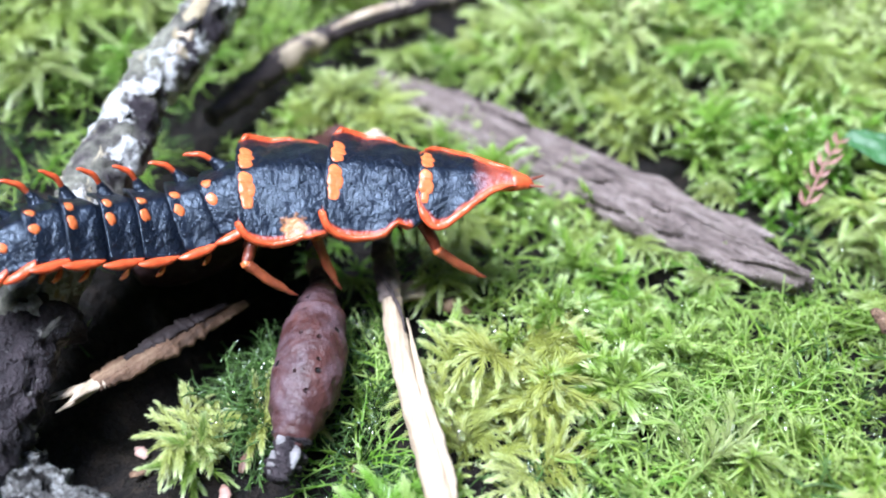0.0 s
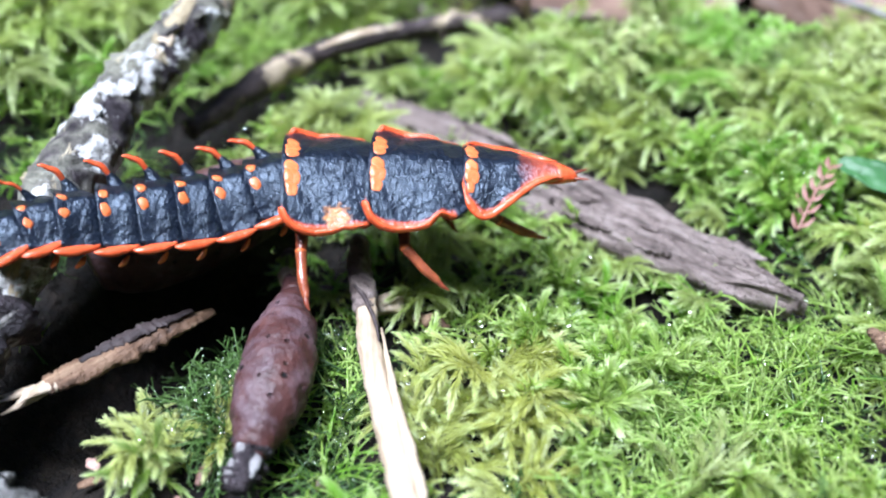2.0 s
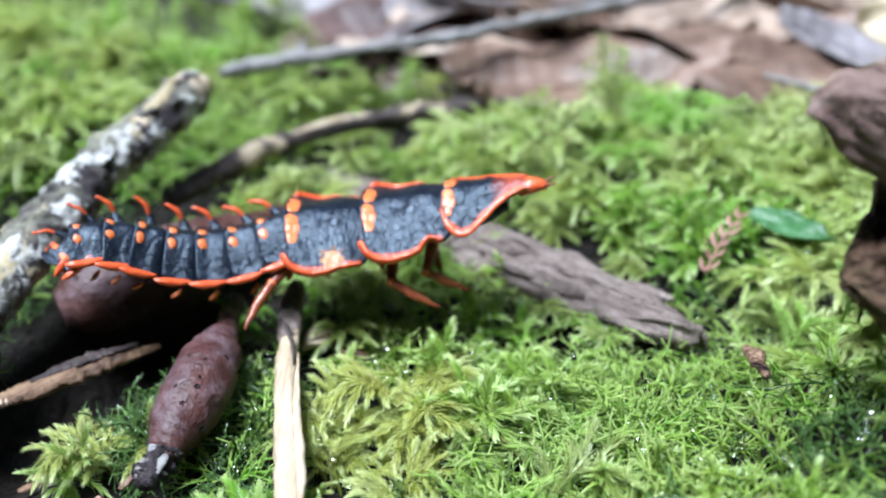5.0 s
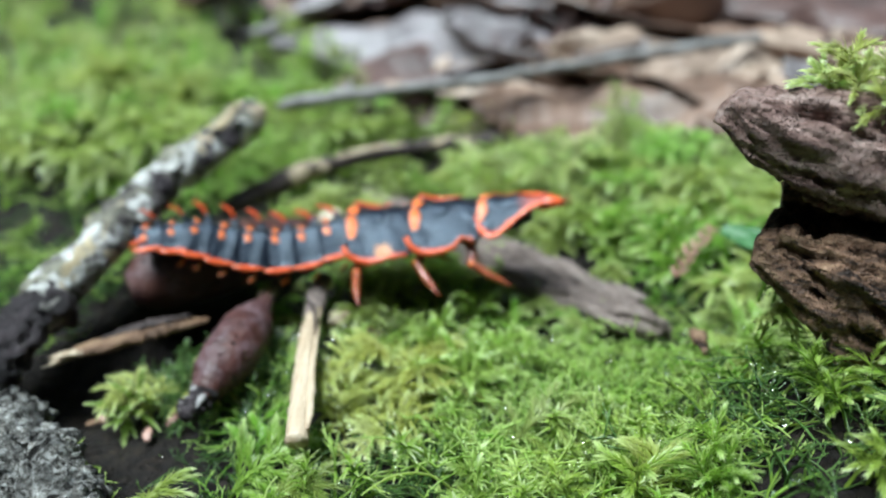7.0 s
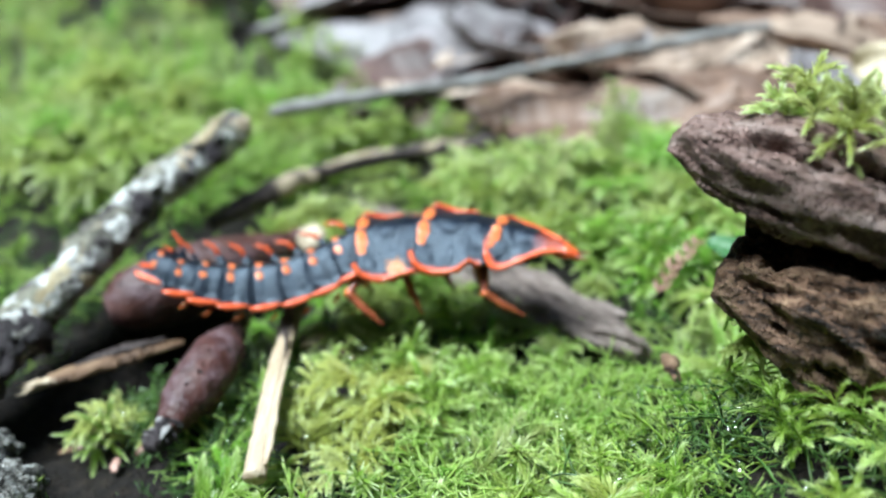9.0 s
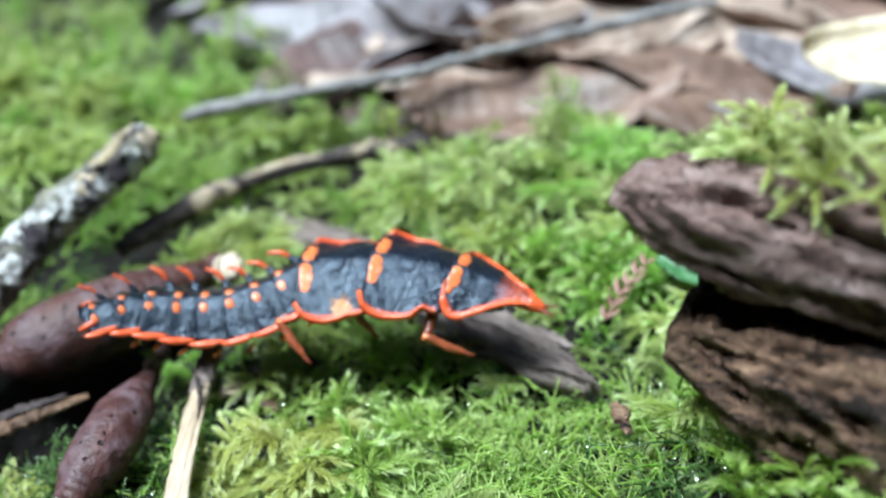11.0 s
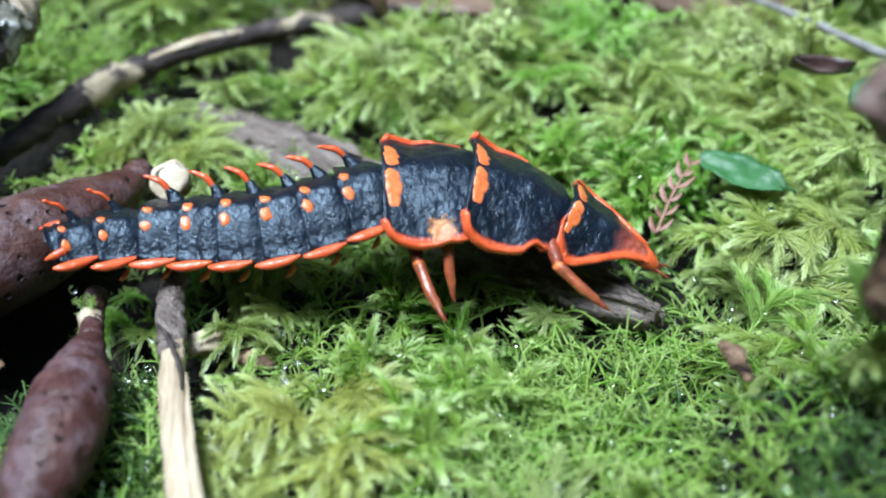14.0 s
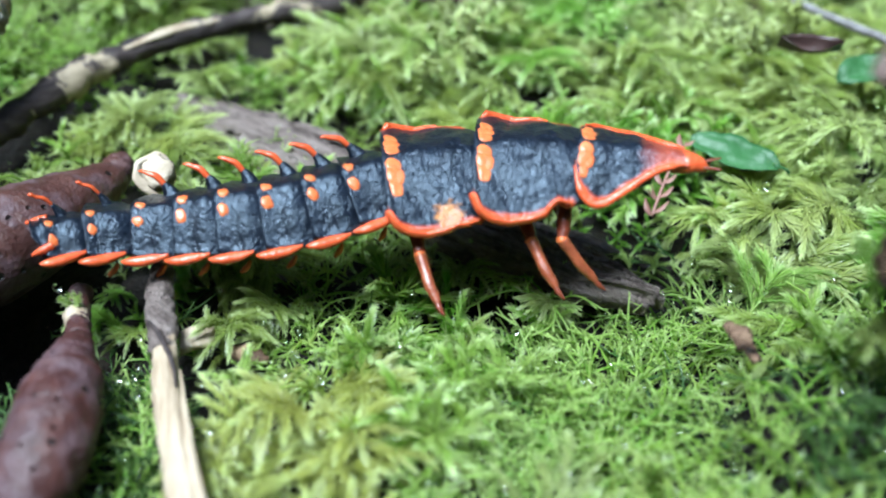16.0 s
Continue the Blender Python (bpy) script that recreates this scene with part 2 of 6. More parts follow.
M_LEAVES = [
    leaf_material("brown_leaf", (0.058, 0.035, 0.025), (0.195, 0.120, 0.086), (0.403, 0.273, 0.208)),
    leaf_material("tan_leaf", (0.143, 0.101, 0.078), (0.429, 0.319, 0.247), (0.728, 0.585, 0.481)),
    leaf_material("grey_leaf", (0.078, 0.065, 0.068), (0.221, 0.195, 0.205), (0.442, 0.403, 0.423)),
    leaf_material("dark_leaf", (0.029, 0.016, 0.014), (0.085, 0.048, 0.042), (0.195, 0.117, 0.104)),
]
M_YELLOWLEAF = leaf_material("pale_leaf", (0.32, 0.25, 0.15), (0.58, 0.49, 0.35), (0.72, 0.65, 0.52))
M_GREEN = leaf_material("green_leaf", (0.026, 0.080, 0.022), (0.048, 0.135, 0.040), (0.075, 0.19, 0.06))
M_FROND = leaf_material("dry_frond", (0.15, 0.07, 0.05), (0.32, 0.17, 0.13), (0.52, 0.35, 0.29))


def shell_material(name, red_from=None):
    """Black chitin with a fine leathery grain; red_from: where along the plate it turns red."""
    n = Nodes(name)
    grain, big = n.noise(2600, 4, 0.7), n.noise(420, 4, 0.6)
    c = n.ramp(big, [(0.3, (0.0035, 0.0048, 0.009)), (0.7, (0.010, 0.0145, 0.026))])
    if red_from:
        sep = n.add("ShaderNodeSeparateXYZ")
        n.link(n.where, sep.inputs[0])
        m = n.add("ShaderNodeMapRange")
        for k, v in zip((1, 2), red_from):
            m.inputs[k].default_value = v * MM
        n.link(sep.outputs[0], m.inputs[0])
        add = n.add("ShaderNodeMath")
        add.operation = 'ADD'
        n.link(m.outputs[0], add.inputs[0])
        n.link(value(n, n.noise(700, 3), -0.25, 0.25), add.inputs[1])
        c = n.mix(n.ramp(add.outputs[0], [(0.2, (0, 0, 0)), (0.8, (1, 1, 1))]), c, n.ramp(big, [(0.3, (0.20, 0.035, 0.022)), (0.7, (0.34, 0.085, 0.05))]))
    edge = n.add("ShaderNodeAttribute")
    edge.attribute_name = "edge"
    near = n.add("ShaderNodeMath")
    near.operation = 'ADD'
    n.link(edge.outputs["Fac"], near.inputs[0])
    n.link(value(n, n.noise(900, 3), -0.3, 0.3), near.inputs[1])
    c = n.mix(n.ramp(near.outputs[0], [(0.35, (0, 0, 0)), (0.75, (1, 1, 1))]), c, n.ramp(big, [(0.3, (0.48, 0.065, 0.018)), (0.7, (0.64, 0.12, 0.04))]))
    wrinkle = n.noise(1700, 3, 0.6, n.stretched((1.0, 1.5, 1.0)), 0.9)
    n.bump(grain, 0.00007)
    n.bump(wrinkle, 0.0002)
    n.bump(big, 0.00016)
    n.shader.inputs["Specular Tint"].default_value = (0.70, 0.83, 1.0, 1)
    return n.done(c, value(n, grain, 0.2, 0.4), 0.56, 0.0)


def patched_shell(name, at, size):
    """Black chitin with one worn tan patch."""
    m = shell_material(name)
    n = Nodes(name, m)
    off = n.add("ShaderNodeVectorMath")
    off.operation = 'DISTANCE'
    off.inputs[1].default_value = V(*at)
    n.link(n.where, off.inputs[0])
    d = n.add("ShaderNodeMath")
    d.operation = 'ADD'
    n.link(off.outputs["Value"], d.inputs[0])
    n.link(value(n, n.noise(1500, 4), -0.0012, 0.0012), d.inputs[1])
    old = n.shader.inputs["Base Color"].links[0].from_socket
    near = n.add("ShaderNodeMapRange")
    near.inputs[1].default_value, near.inputs[2].default_value = size * MM, size * 0.55 * MM
    n.link(d.outputs[0], near.inputs[0])
    n.link(n.mix(near.outputs[0], old, n.ramp(n.noise(1200, 3), [(0.3, (0.36, 0.11, 0.025)), (0.7, (0.56, 0.26, 0.085))])), n.shader.inputs["Base Color"])
    return m


def orange(name, a, b):
    n = Nodes(name)
    c = n.ramp(n.noise(900, 4), [(0.3, a), (0.7, b)])
    n.bump(n.noise(2200, 3), 0.0001)
    m = n.done(c, 0.27, 0.55)
    n.shader.inputs["Subsurface Weight"].default_value = 0.15
    n.shader.inputs["Subsurface Radius"].default_value = (0.0006, 0.0002, 0.0001)
    return m


M_SHELL = shell_material("black_chitin")
M_PRONOTUM = shell_material("black_to_red_chitin", (4.0, 7.0))
M_METANOTUM = patched_shell("worn_black_chitin", (4.3, -5.2, -2.3), 1.25)
M_BELLY = shell_material("dark_belly_skin")
M_MARGIN = orange("orange_margin", (0.52, 0.07, 0.018), (0.70, 0.13, 0.04))
M_SPOT = orange("orange_spot", (0.58, 0.125, 0.03), (0.74, 0.225, 0.075))
M_LEG = orange("leg_chitin", (0.12, 0.028, 0.015), (0.27, 0.06, 0.028))
M_SHIN = orange("shin_chitin", (0.16, 0.040, 0.017), (0.32, 0.085, 0.034))


def dew():
    n = Nodes("dew")
    n.shader.inputs["Transmission Weight"].default_value = 1.0
    n.shader.inputs["IOR"].default_value = 1.33
    return n.done((1.0, 1.0, 1.0), 0.0, 0.5)


M_DEW = dew()


# ---- mesh helpers ----
def part(name, bm, material, parent=None, label="", smooth=True):
    me = bpy.data.meshes.new(name)
    bm.normal_update()
    bm.to_mesh(me)
    bm.free()
    me.materials.append(material)
    if smooth:
        me.polygons.foreach_set("use_smooth", [True] * len(me.polygons))
    ob = new(name, me)
    if parent:
        ob.parent = parent
    if label:
        tagged(ob, label)
    return ob


def curve_points(path, n):
    """n places on a smooth curve through the path."""
    p = [Vector(q) for q in path]
    p = [2 * p[0] - p[1]] + p + [2 * p[-1] - p[-2]]
    out = []
    for i in range(n):
        s = i / (n - 1) * (len(p) - 3)
        k = min(int(s), len(p) - 4)
        f = s - k
        a, b, c, d = p[k:k + 4]
        out.append(0.5 * (2 * b + (c - a) * f + (2 * a - 5 * b + 4 * c - d) * f * f + (3 * b - a - 3 * c + d) * f ** 3))
    return out


def sweep(path, radii, n=40, sides=16, rough=0.1, grain=3.0, flat=1.0, seed=0, bm=None, ends=True):
    """A tapered, uneven round form along a path; path and radii in millimetres, flat squashes it in height."""
    bm = bm or bmesh.new()
    pts = curve_points([(x, y, z) for x, y, z in path], n)
    rad = [c.x for c in curve_points([(r, 0, 0) for r in radii], n)]
    rings, side = [], None
    for i, p in enumerate(pts):
        t = (pts[min(i + 1, n - 1)] - pts[max(i - 1, 0)]).normalized()
        if side is None:
            side = t.cross(Vector((0, 0, 1)))
            if side.length < 0.1:
                side = t.cross(Vector((0, 1, 0)))
        side = (side - t * side.dot(t)).normalized()
        up = side.cross(t)
        ring = []
        for k in range(sides):
            a = 2 * math.pi * k / sides
            w = side * math.cos(a) + up * math.sin(a) * flat
            r = max(rad[i], 0.01)
            bumpy = 1 + rough * (noise.noise((p + w * r) * grain / max(r, 0.4) * 0.4 + Vector((seed * 7.3, seed, 0))) + 0.5 * noise.noise((p + w * r) * grain + Vector((seed, 3, seed))))
            ring.append(bm.verts.new((p + w * r * bumpy) * MM))
        rings.append(ring)
    for a, b in zip(rings, rings[1:]):
        for k in range(sides):
            bm.faces.new((a[k], a[(k + 1) % sides], b[(k + 1) % sides], b[k]))
    if ends:
        bm.faces.new(rings[0][::-1])
        bm.faces.new(rings[-1])
    bmesh.ops.recalc_face_normals(bm, faces=bm.faces)
    return bm


def slab(top, bottom, nu, nv):
    """A closed solid between two height sheets; top(u, v) and bottom(u, v) give millimetres for u, v in 0 to 1."""
    bm = bmesh.new()
    sheets = []
    for fn in (top, bottom):
        sheets.append([[bm.verts.new(Vector(fn(i / nu, j / nv)) * MM) for j in range(nv + 1)] for i in range(nu + 1)])
    for s, sheet in enumerate(sheets):
        for i in range(nu):
            for j in range(nv):
                f = (sheet[i][j], sheet[i + 1][j], sheet[i + 1][j + 1], sheet[i][j + 1])
                bm.faces.new(f if s == 0 else f[::-1])
    t, b = sheets
    rim = [(i, 0) for i in range(nu)] + [(nu, j) for j in range(nv)] + [(i, nv) for i in range(nu, 0, -1)] + [(0, j) for j in range(nv, 0, -1)]
    for (i, j), (k, l) in zip(rim, rim[1:] + rim[:1]):
        bm.faces.new((t[i][j], b[i][j], b[k][l], t[k][l]))
    bmesh.ops.recalc_face_normals(bm, faces=bm.faces)
    return bm


def thing(name, label, category, group="", kind=""):
    return tagged(new(name), label, category, group, kind)


def step(table, x):
    """A number read from a table of (x, value), linear between."""
    if x <= table[0][0]:
        return table[0][1]
    for (a, p), (b, q) in zip(table, table[1:]):
        if x <= b:
            return p + (q - p) * (x - a) / (b - a)
    return table[-1][1]


# ---- ground ----
# Lying things that keep the moss away: two ends in millimetres and a half-width.
COVERED = [
    (-24, 95, -35, 52, 3.0), (-35, 52, -40, 30, 2.6), (-34, 40, -12, 16, 2.8), (-6, 67, 0, 36, 1.0), (-11.3, 57, -12.6, 39, 2.1),
    (-12, 79, -28, 63, 4.8), (-19, 57, -30, 46.5, 2.4), (-27, 85, -14, 103, 3.2), (-14, 103, 14, 118, 2.8), (-2.5, 96, 31, 70.2, 2.7), (60, 47, 95, 45, 1.5),
    (37.5, 51.5, 37.7, 52.5, 1.6),
]
PITS = [(-22, 61, 7, 7), (-14, 63, 6, 5), (-27, 52, 6, 6), (-31, 44, 5, 3), (38, 52.5, 4.0, 4), (36, 66, 3.0, 2), (14, 66.5, 4.5, 4), (21, 66, 5.0, 5), (1, 57.5, 3.0, 3)]
RISES = [(50, 32, 13, 8.5), (44, 48, 9, 6), (57, 40, 10, 3.5), (-62, 120, 40, 9), (30, 98, 22, 2.5), (58, 88, 14, 5), (95, 150, 30, 12)]


def ground_height(x, y):
    """Height of the soil in millimetres."""
    z = -4.0 + 1.3 * noise.noise((x * 0.045, y * 0.045, 1.0)) + 0.7 * noise.noise((x * 0.16, y * 0.16, 4.0))
    for px, py, r, d in PITS:
        z -= d * math.exp(-((x - px) ** 2 + (y - py) ** 2) / (r * r))
    for px, py, r, d in RISES:
        z += d * math.exp(-((x - px) ** 2 + (y - py) ** 2) / (r * r))
    return z


def covered(x, y):
    """How far a place lies outside the nearest lying thing, in millimetres."""
    best = 99.0
    for ax, ay, bx, by, r in COVERED:
        dx, dy = bx - ax, by - ay
        f = min(1, max(0, ((x - ax) * dx + (y - ay) * dy) / (dx * dx + dy * dy)))
        best = min(best, math.hypot(x - ax - f * dx, y - ay - f * dy) - r)
    return best


def build_ground():
    xs = [-3000, -1200, -500, -280, -210] + [-160 + 2.5 * k for k in range(129)] + [210, 280, 500, 1200, 3000]
    ys = [-3000, -1200, -400, -200, -110] + [-60 + 2.5 * k for k in range(145)] + [340, 420, 700, 1400, 3000]
    verts = [(x * MM, y * MM, ground_height(x, y) * MM) for y in ys for x in xs]
    w = len(xs)
    faces = [(j * w + i, j * w + i + 1, (j + 1) * w + i + 1, (j + 1) * w + i) for j in range(len(ys) - 1) for i in range(w - 1)]
    me = bpy.data.meshes.new("ground")
    me.from_pydata(verts, [], faces)
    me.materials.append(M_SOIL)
    me.polygons.foreach_set("use_smooth", [True] * len(faces))
    tagged(new("ground", me), "dark wet soil of a forest floor under moss", "ground", kind="structure")
    # An unseen dark wall added all round blocks low sky, so light falls from above.
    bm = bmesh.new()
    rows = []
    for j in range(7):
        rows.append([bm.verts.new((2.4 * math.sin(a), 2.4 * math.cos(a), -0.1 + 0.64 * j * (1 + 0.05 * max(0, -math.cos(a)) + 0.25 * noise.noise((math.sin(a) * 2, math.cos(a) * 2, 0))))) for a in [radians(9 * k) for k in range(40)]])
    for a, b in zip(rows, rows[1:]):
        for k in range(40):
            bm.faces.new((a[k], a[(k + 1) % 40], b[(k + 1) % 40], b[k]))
    n = Nodes("dark_ring_wall")
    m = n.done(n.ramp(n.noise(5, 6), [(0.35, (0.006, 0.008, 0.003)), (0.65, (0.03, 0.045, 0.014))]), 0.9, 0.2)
    tagged(part("backdrop", bm, m), "unseen dark ring wall added to block low sky, in place of forest undergrowth", "undergrowth", kind="structure")


build_ground()


# ---- sticks, pods and bark ----
def build_sticks():
    lichen = thing("lichen_stick", "thick dead stick with peeling dark bark and white lichen", "stick")
    line = [(-23.9, 95.5, 13.4), (-25.3, 91.5, 12.7), (-28.8, 83.7, 10.8), (-31.5, 74, 9.0), (-33.6, 63, 6.5), (-35.2, 52, 4.2)]
    part("bark", sweep(line, [2.2, 2.8, 2.9, 3.0, 3.0, 3.1], 150, 36, 0.34, 0.9, 0.92, 1), M_LICHEN, lichen)
    part("dark_bark", sweep([(-34.9, 54, 4.6), (-35.6, 50, 3.9), (-37.6, 38, 1.5), (-40, 28, -1)], [3.0, 3.4, 3.5, 3.1], 90, 36, 0.6, 1.0, 0.9, 2), M_WETBARK, lichen, "dark wet bark of the lower end")
    spots = curve_points(line, 60)
    for k, (at, r, out) in enumerate([(4, 1.3, 0.3), (10, 1.6, -0.5), (19, 1.4, 0.4), (27, 1.7, -0.8), (36, 1.3, 0.2), (45, 1.5, -0.6), (55, 1.7, 0.1), (31, 1.0, 1.1), (14, 1.0, 1.2)]):
        p, t = spots[at], (spots[at + 1] - spots[at - 1]).normalized()
        side = t.cross(Vector((0, 0, 1))).normalized()
        top = p + side * -out * 1.6 + Vector((0, 0, 2.75 - 0.5 * abs(out)))
        part("lichen_crust", sweep([top - t * r * 1.3 - Vector((0, 0, 0.25)), top + Vector((0, 0, 0.15)), top + t * r * 1.3], [0.25, r * 0.75, 0.25], 22, 18, 0.5, 1.2, 0.3, 11 + k), M_LICHEN, lichen)
    part("broken_end", sweep([(-23.5, 96.6, 13.7), (-24.3, 94.2, 13.7), (-25.7, 90.6, 13.2)], [1.5, 2.35, 0.7], 40, 20, 0.3, 1.0, 0.95, 63), M_CHIP, lichen, "broken end of cream wood")
    part("peeled_wood", sweep([(-25.6, 90.6, 14.6), (-28.2, 84.3, 12.7), (-30.2, 77.6, 11.1)], [0.3, 1.5, 0.3], 40, 16, 0.35, 1.0, 0.5, 61), M_CHIP, lichen, "cream wood where the bark has peeled")

    branch = thing("lichen_branch", "rough grey branch end crusted with lichen on the moss", "branch")
    part("bark", sweep([(-36, 42, -2), (-29, 35, 0.5), (-22, 28, 1.6), (-14, 19, 1.5), (-6, 8, 0)], [2.2, 3.0, 3.3, 3.4, 3.2], 170, 54, 0.9, 1.6, 0.9, 3), M_CRUSTED, branch)
    for k, (x, y, z, l, r) in enumerate(((-31.5, 38.6, 1.9, 1.6, 0.75), (-27.2, 34.4, 3.2, 1.9, 0.9), (-29.2, 34.0, 2.2, 1.4, 0.7), (-24.0, 30.6, 4.2, 1.7, 0.8))):
        part("lichen_crust", sweep([(x - l * 0.7, y + l * 0.7, z - 0.35), (x, y, z), (x + l * 0.7, y - l * 0.7, z - 0.2)], [r * 0.4, r, r * 0.4], 24, 14, 0.6, 1.6, 0.45, 71 + k), M_CRUSTED, branch, "raised pale lichen crust")

    pale = thing("split_stick", "pale split wooden stick with dark bark at one end", "stick")
    part("split_wood", sweep([(-4.9, 59.5, 2.0), (-4.2, 54, 1.6), (-2.6, 47, 1.6), (-0.9, 40, 1.8), (0.2, 35.3, 1.6)], [0.85, 1.0, 1.08, 1.15, 1.1], 100, 16, 0.16, 1.3, 0.8, 5), M_PALE, pale)
    part("bark", sweep([(-6.2, 68, 1.6), (-5.8, 64, 1.9), (-5.1, 60, 2.0), (-4.7, 57.5, 1.9)], [0.85, 1.05, 1.1, 0.98], 50, 16, 0.4, 1.5, 0.9, 6), M_STRIP, pale)
    part("bark_thread", sweep([(-6.0, 59.8, 2.9), (-5.0, 58.2, 3.1), (-3.8, 55.6, 2.6), (-3.3, 53.4, 2.2)], [0.12, 0.2, 0.18, 0.08], 24, 6, 0.3), M_DARKBARK, pale)
    part("split_edge", sweep([(-3.2, 55, 2.3), (-1.6, 47, 2.4), (0.5, 39, 2.5), (0.9, 36.5, 2.2)], [0.1, 0.35, 0.4, 0.2], 30, 8, 0.4, 2.0, 0.7, 8), M_PALE, pale)

    twig = thing("dark_twig", "dark wet twig with a stripped pale stretch", "twig")
    part("bark", sweep([(-26.5, 86, 2.2), (-20, 96, 3.2), (-14, 102.6, 3.6), (-8, 106.6, 3.9), (0, 111, 3.8), (7, 114.5, 3.4), (14.5, 118.5, 2.6)],
                       [1.3, 1.85, 1.4, 1.4, 1.25, 1.5, 1.3], 90, 14, 0.35, 1.0, 0.95, 9), M_DARKBARK, twig)
    part("stripped_wood", sweep([(-14, 102.2, 4.5), (-9, 105.6, 5.0), (-3.5, 108.8, 4.8)], [0.3, 0.75, 0.35], 30, 10, 0.2, 1.2, 0.5, 10), M_PALE, twig)
    part("knot", sweep([(1, 111, 2.0), (2.2, 112.4, 4.0), (2.8, 113.4, 5.0)], [1.1, 0.8, 0.4], 12, 10, 0.3, 1.0, 1.0, 12), M_DARKBARK, twig)

    grey = thing("grey_twig", "long grey weathered twig lying over the leaf litter", "twig")
    part("bark", sweep([(-27, 114.5, 9), (-22, 116.5, 9.6), (-8, 119.8, 10.6), (6, 125, 10.8), (20, 134, 11), (45, 149, 11.2), (58, 156, 11.4)],
                       [0.7, 1.2, 1.05, 1.0, 1.0, 1.1, 0.9], 140, 12, 0.45, 1.0, 1.0, 14), M_GREY, grey)
    part("knot", sweep([(-16, 117.5, 10), (-15.2, 119, 11.6), (-14.9, 119.8, 12.2)], [0.9, 0.6, 0.3], 10, 10, 0.2), M_GREY, grey)

    thin = thing("thin_twig", "thin pale grey twig across the moss", "twig")
    part("bark", sweep([(53, 118, 7), (59.3, 107, 8), (66, 93.5, 8.6), (74, 79, 9)], [0.38, 0.45, 0.5, 0.45], 60, 10, 0.3, 1.2, 1, 15), M_GREY, thin)

    sliver = thing("wood_splinter", "torn wood splinter with bark and a frayed pale end", "splinter")
    part("wood", sweep([(-18.6, 59.4, -0.4), (-22, 55.8, 0.4), (-26, 51.8, 0.8), (-29.6, 48.8, 0.8)], [0.45, 1.15, 1.4, 1.0], 90, 22, 0.3, 1.4, 0.55, 16), M_SPLINT, sliver)
    for k, (dx, dy, dz) in enumerate([(-3.2, -2.0, 0.2), (-2.6, -2.8, -0.3), (-1.6, -2.6, 0.4), (-3.6, -1.2, -0.1)]):
        part("frayed_fibre", sweep([(-28.6, 49.6 - 0.3 * k, 0.9), (-29.6 + dx * 0.4, 48.8 + dy * 0.5, 0.9 + dz), (-29.6 + dx, 48.8 + dy, 0.8 + dz)], [0.5, 0.4, 0.06], 14, 8, 0.3, 2, 0.6, 17 + k), M_PALE, sliver)
    part("bark", sweep([(-20, 58.1, 0.9), (-24, 54.3, 1.5), (-27.5, 51.0, 1.5)], [0.2, 0.75, 0.25], 60, 18, 0.55, 1.2, 0.4, 22), M_DARKBARK, sliver)

    pod = thing("seed_pod", "wrinkled dark red-brown pod with a narrow stalk on the moss", "seed pod")
    part("skin", sweep([(-11.3, 59.6, 1.8), (-11.2, 57.2, 2.1), (-11.2, 53.0, 2.0), (-11.5, 48.2, 1.6), (-12.0, 44.8, 1.0), (-12.4, 42.6, 0.5)], [0.95, 1.75, 2.9, 3.1, 2.2, 1.15], 80, 36, 0.13, 1.0, 0.9, 24), M_POD, pod)
    part("stalk", sweep([(-12.5, 65.8, 0.8), (-12.2, 63.6, 1.0), (-11.7, 61.2, 1.4), (-11.3, 59.2, 1.8)], [1.0, 0.85, 0.9, 1.1], 24, 12, 0.25, 1.2, 1, 25), M_POD, pod)
    part("collar", sweep([(-12.2, 63.0, 1.15), (-12.0, 62.3, 1.2), (-11.9, 61.7, 1.25)], [0.95, 1.08, 0.98], 10, 14, 0.25, 1.4, 1.0, 36), M_PALE, pod, "cream ring of torn skin on the stalk")
    part("dark_tip", sweep([(-12.2, 43.4, 0.8), (-12.6, 41.8, 0.4), (-13.0, 39.8, 0.2)], [1.3, 1.45, 0.95], 26, 16, 0.6, 1.2, 0.9, 26), M_WETBARK, pod)
    for k, (x, y, z) in enumerate(((-12.9, 42.4, 1.6), (-11.7, 41.3, 1.4), (-13.5, 41.0, 1.1))):
        part("torn_skin", sweep([(x, y + 0.9, z - 0.1), (x + 0.1, y, z), (x - 0.1, y - 1.0, z - 0.5)], [0.2, 0.42, 0.12], 14, 10, 0.5, 1.5, 0.5, 27 + k), M_GREY, pod, "torn grey skin at the tip")

    big = thing("large_pod", "thick smooth reddish-brown pod with small dark pits", "seed pod")
    part("skin", sweep([(-12.2, 81.2, 1.9), (-13.2, 78.8, 2.3), (-16.8, 73.2, 2.7), (-22.2, 68.0, 2.6), (-27.2, 64.4, 2.0), (-29.8, 62.4, 1.6)], [1.7, 2.3, 4.1, 4.8, 4.3, 2.2], 80, 36, 0.07, 0.8, 0.95, 28), M_POD_BIG, big)
    part("stalk", sweep([(-12.4, 80.6, 2.0), (-11.8, 82.2, 2.1), (-11.4, 83.4, 2.2)], [1.6, 1.5, 0.9], 18, 14, 0.3, 1.2, 1, 29), M_POD_BIG, big)

    chip = thing("pale_chip", "curled cream-coloured chip leaning on a dark pod", "chip")
    disc = sweep([(-7.2, 76.6, 5.2), (-7.2, 76.5, 5.3), (-7.1, 76.35, 5.45), (-7.05, 76.2, 5.6)], [1.0, 1.65, 1.55, 1.1], 14, 28, 0.6, 1.0, 1.0, 35)
    part("flake", disc, M_CHIP, chip)
    crumb = thing("wood_chip", "small tan wood chip in the moss", "chip")
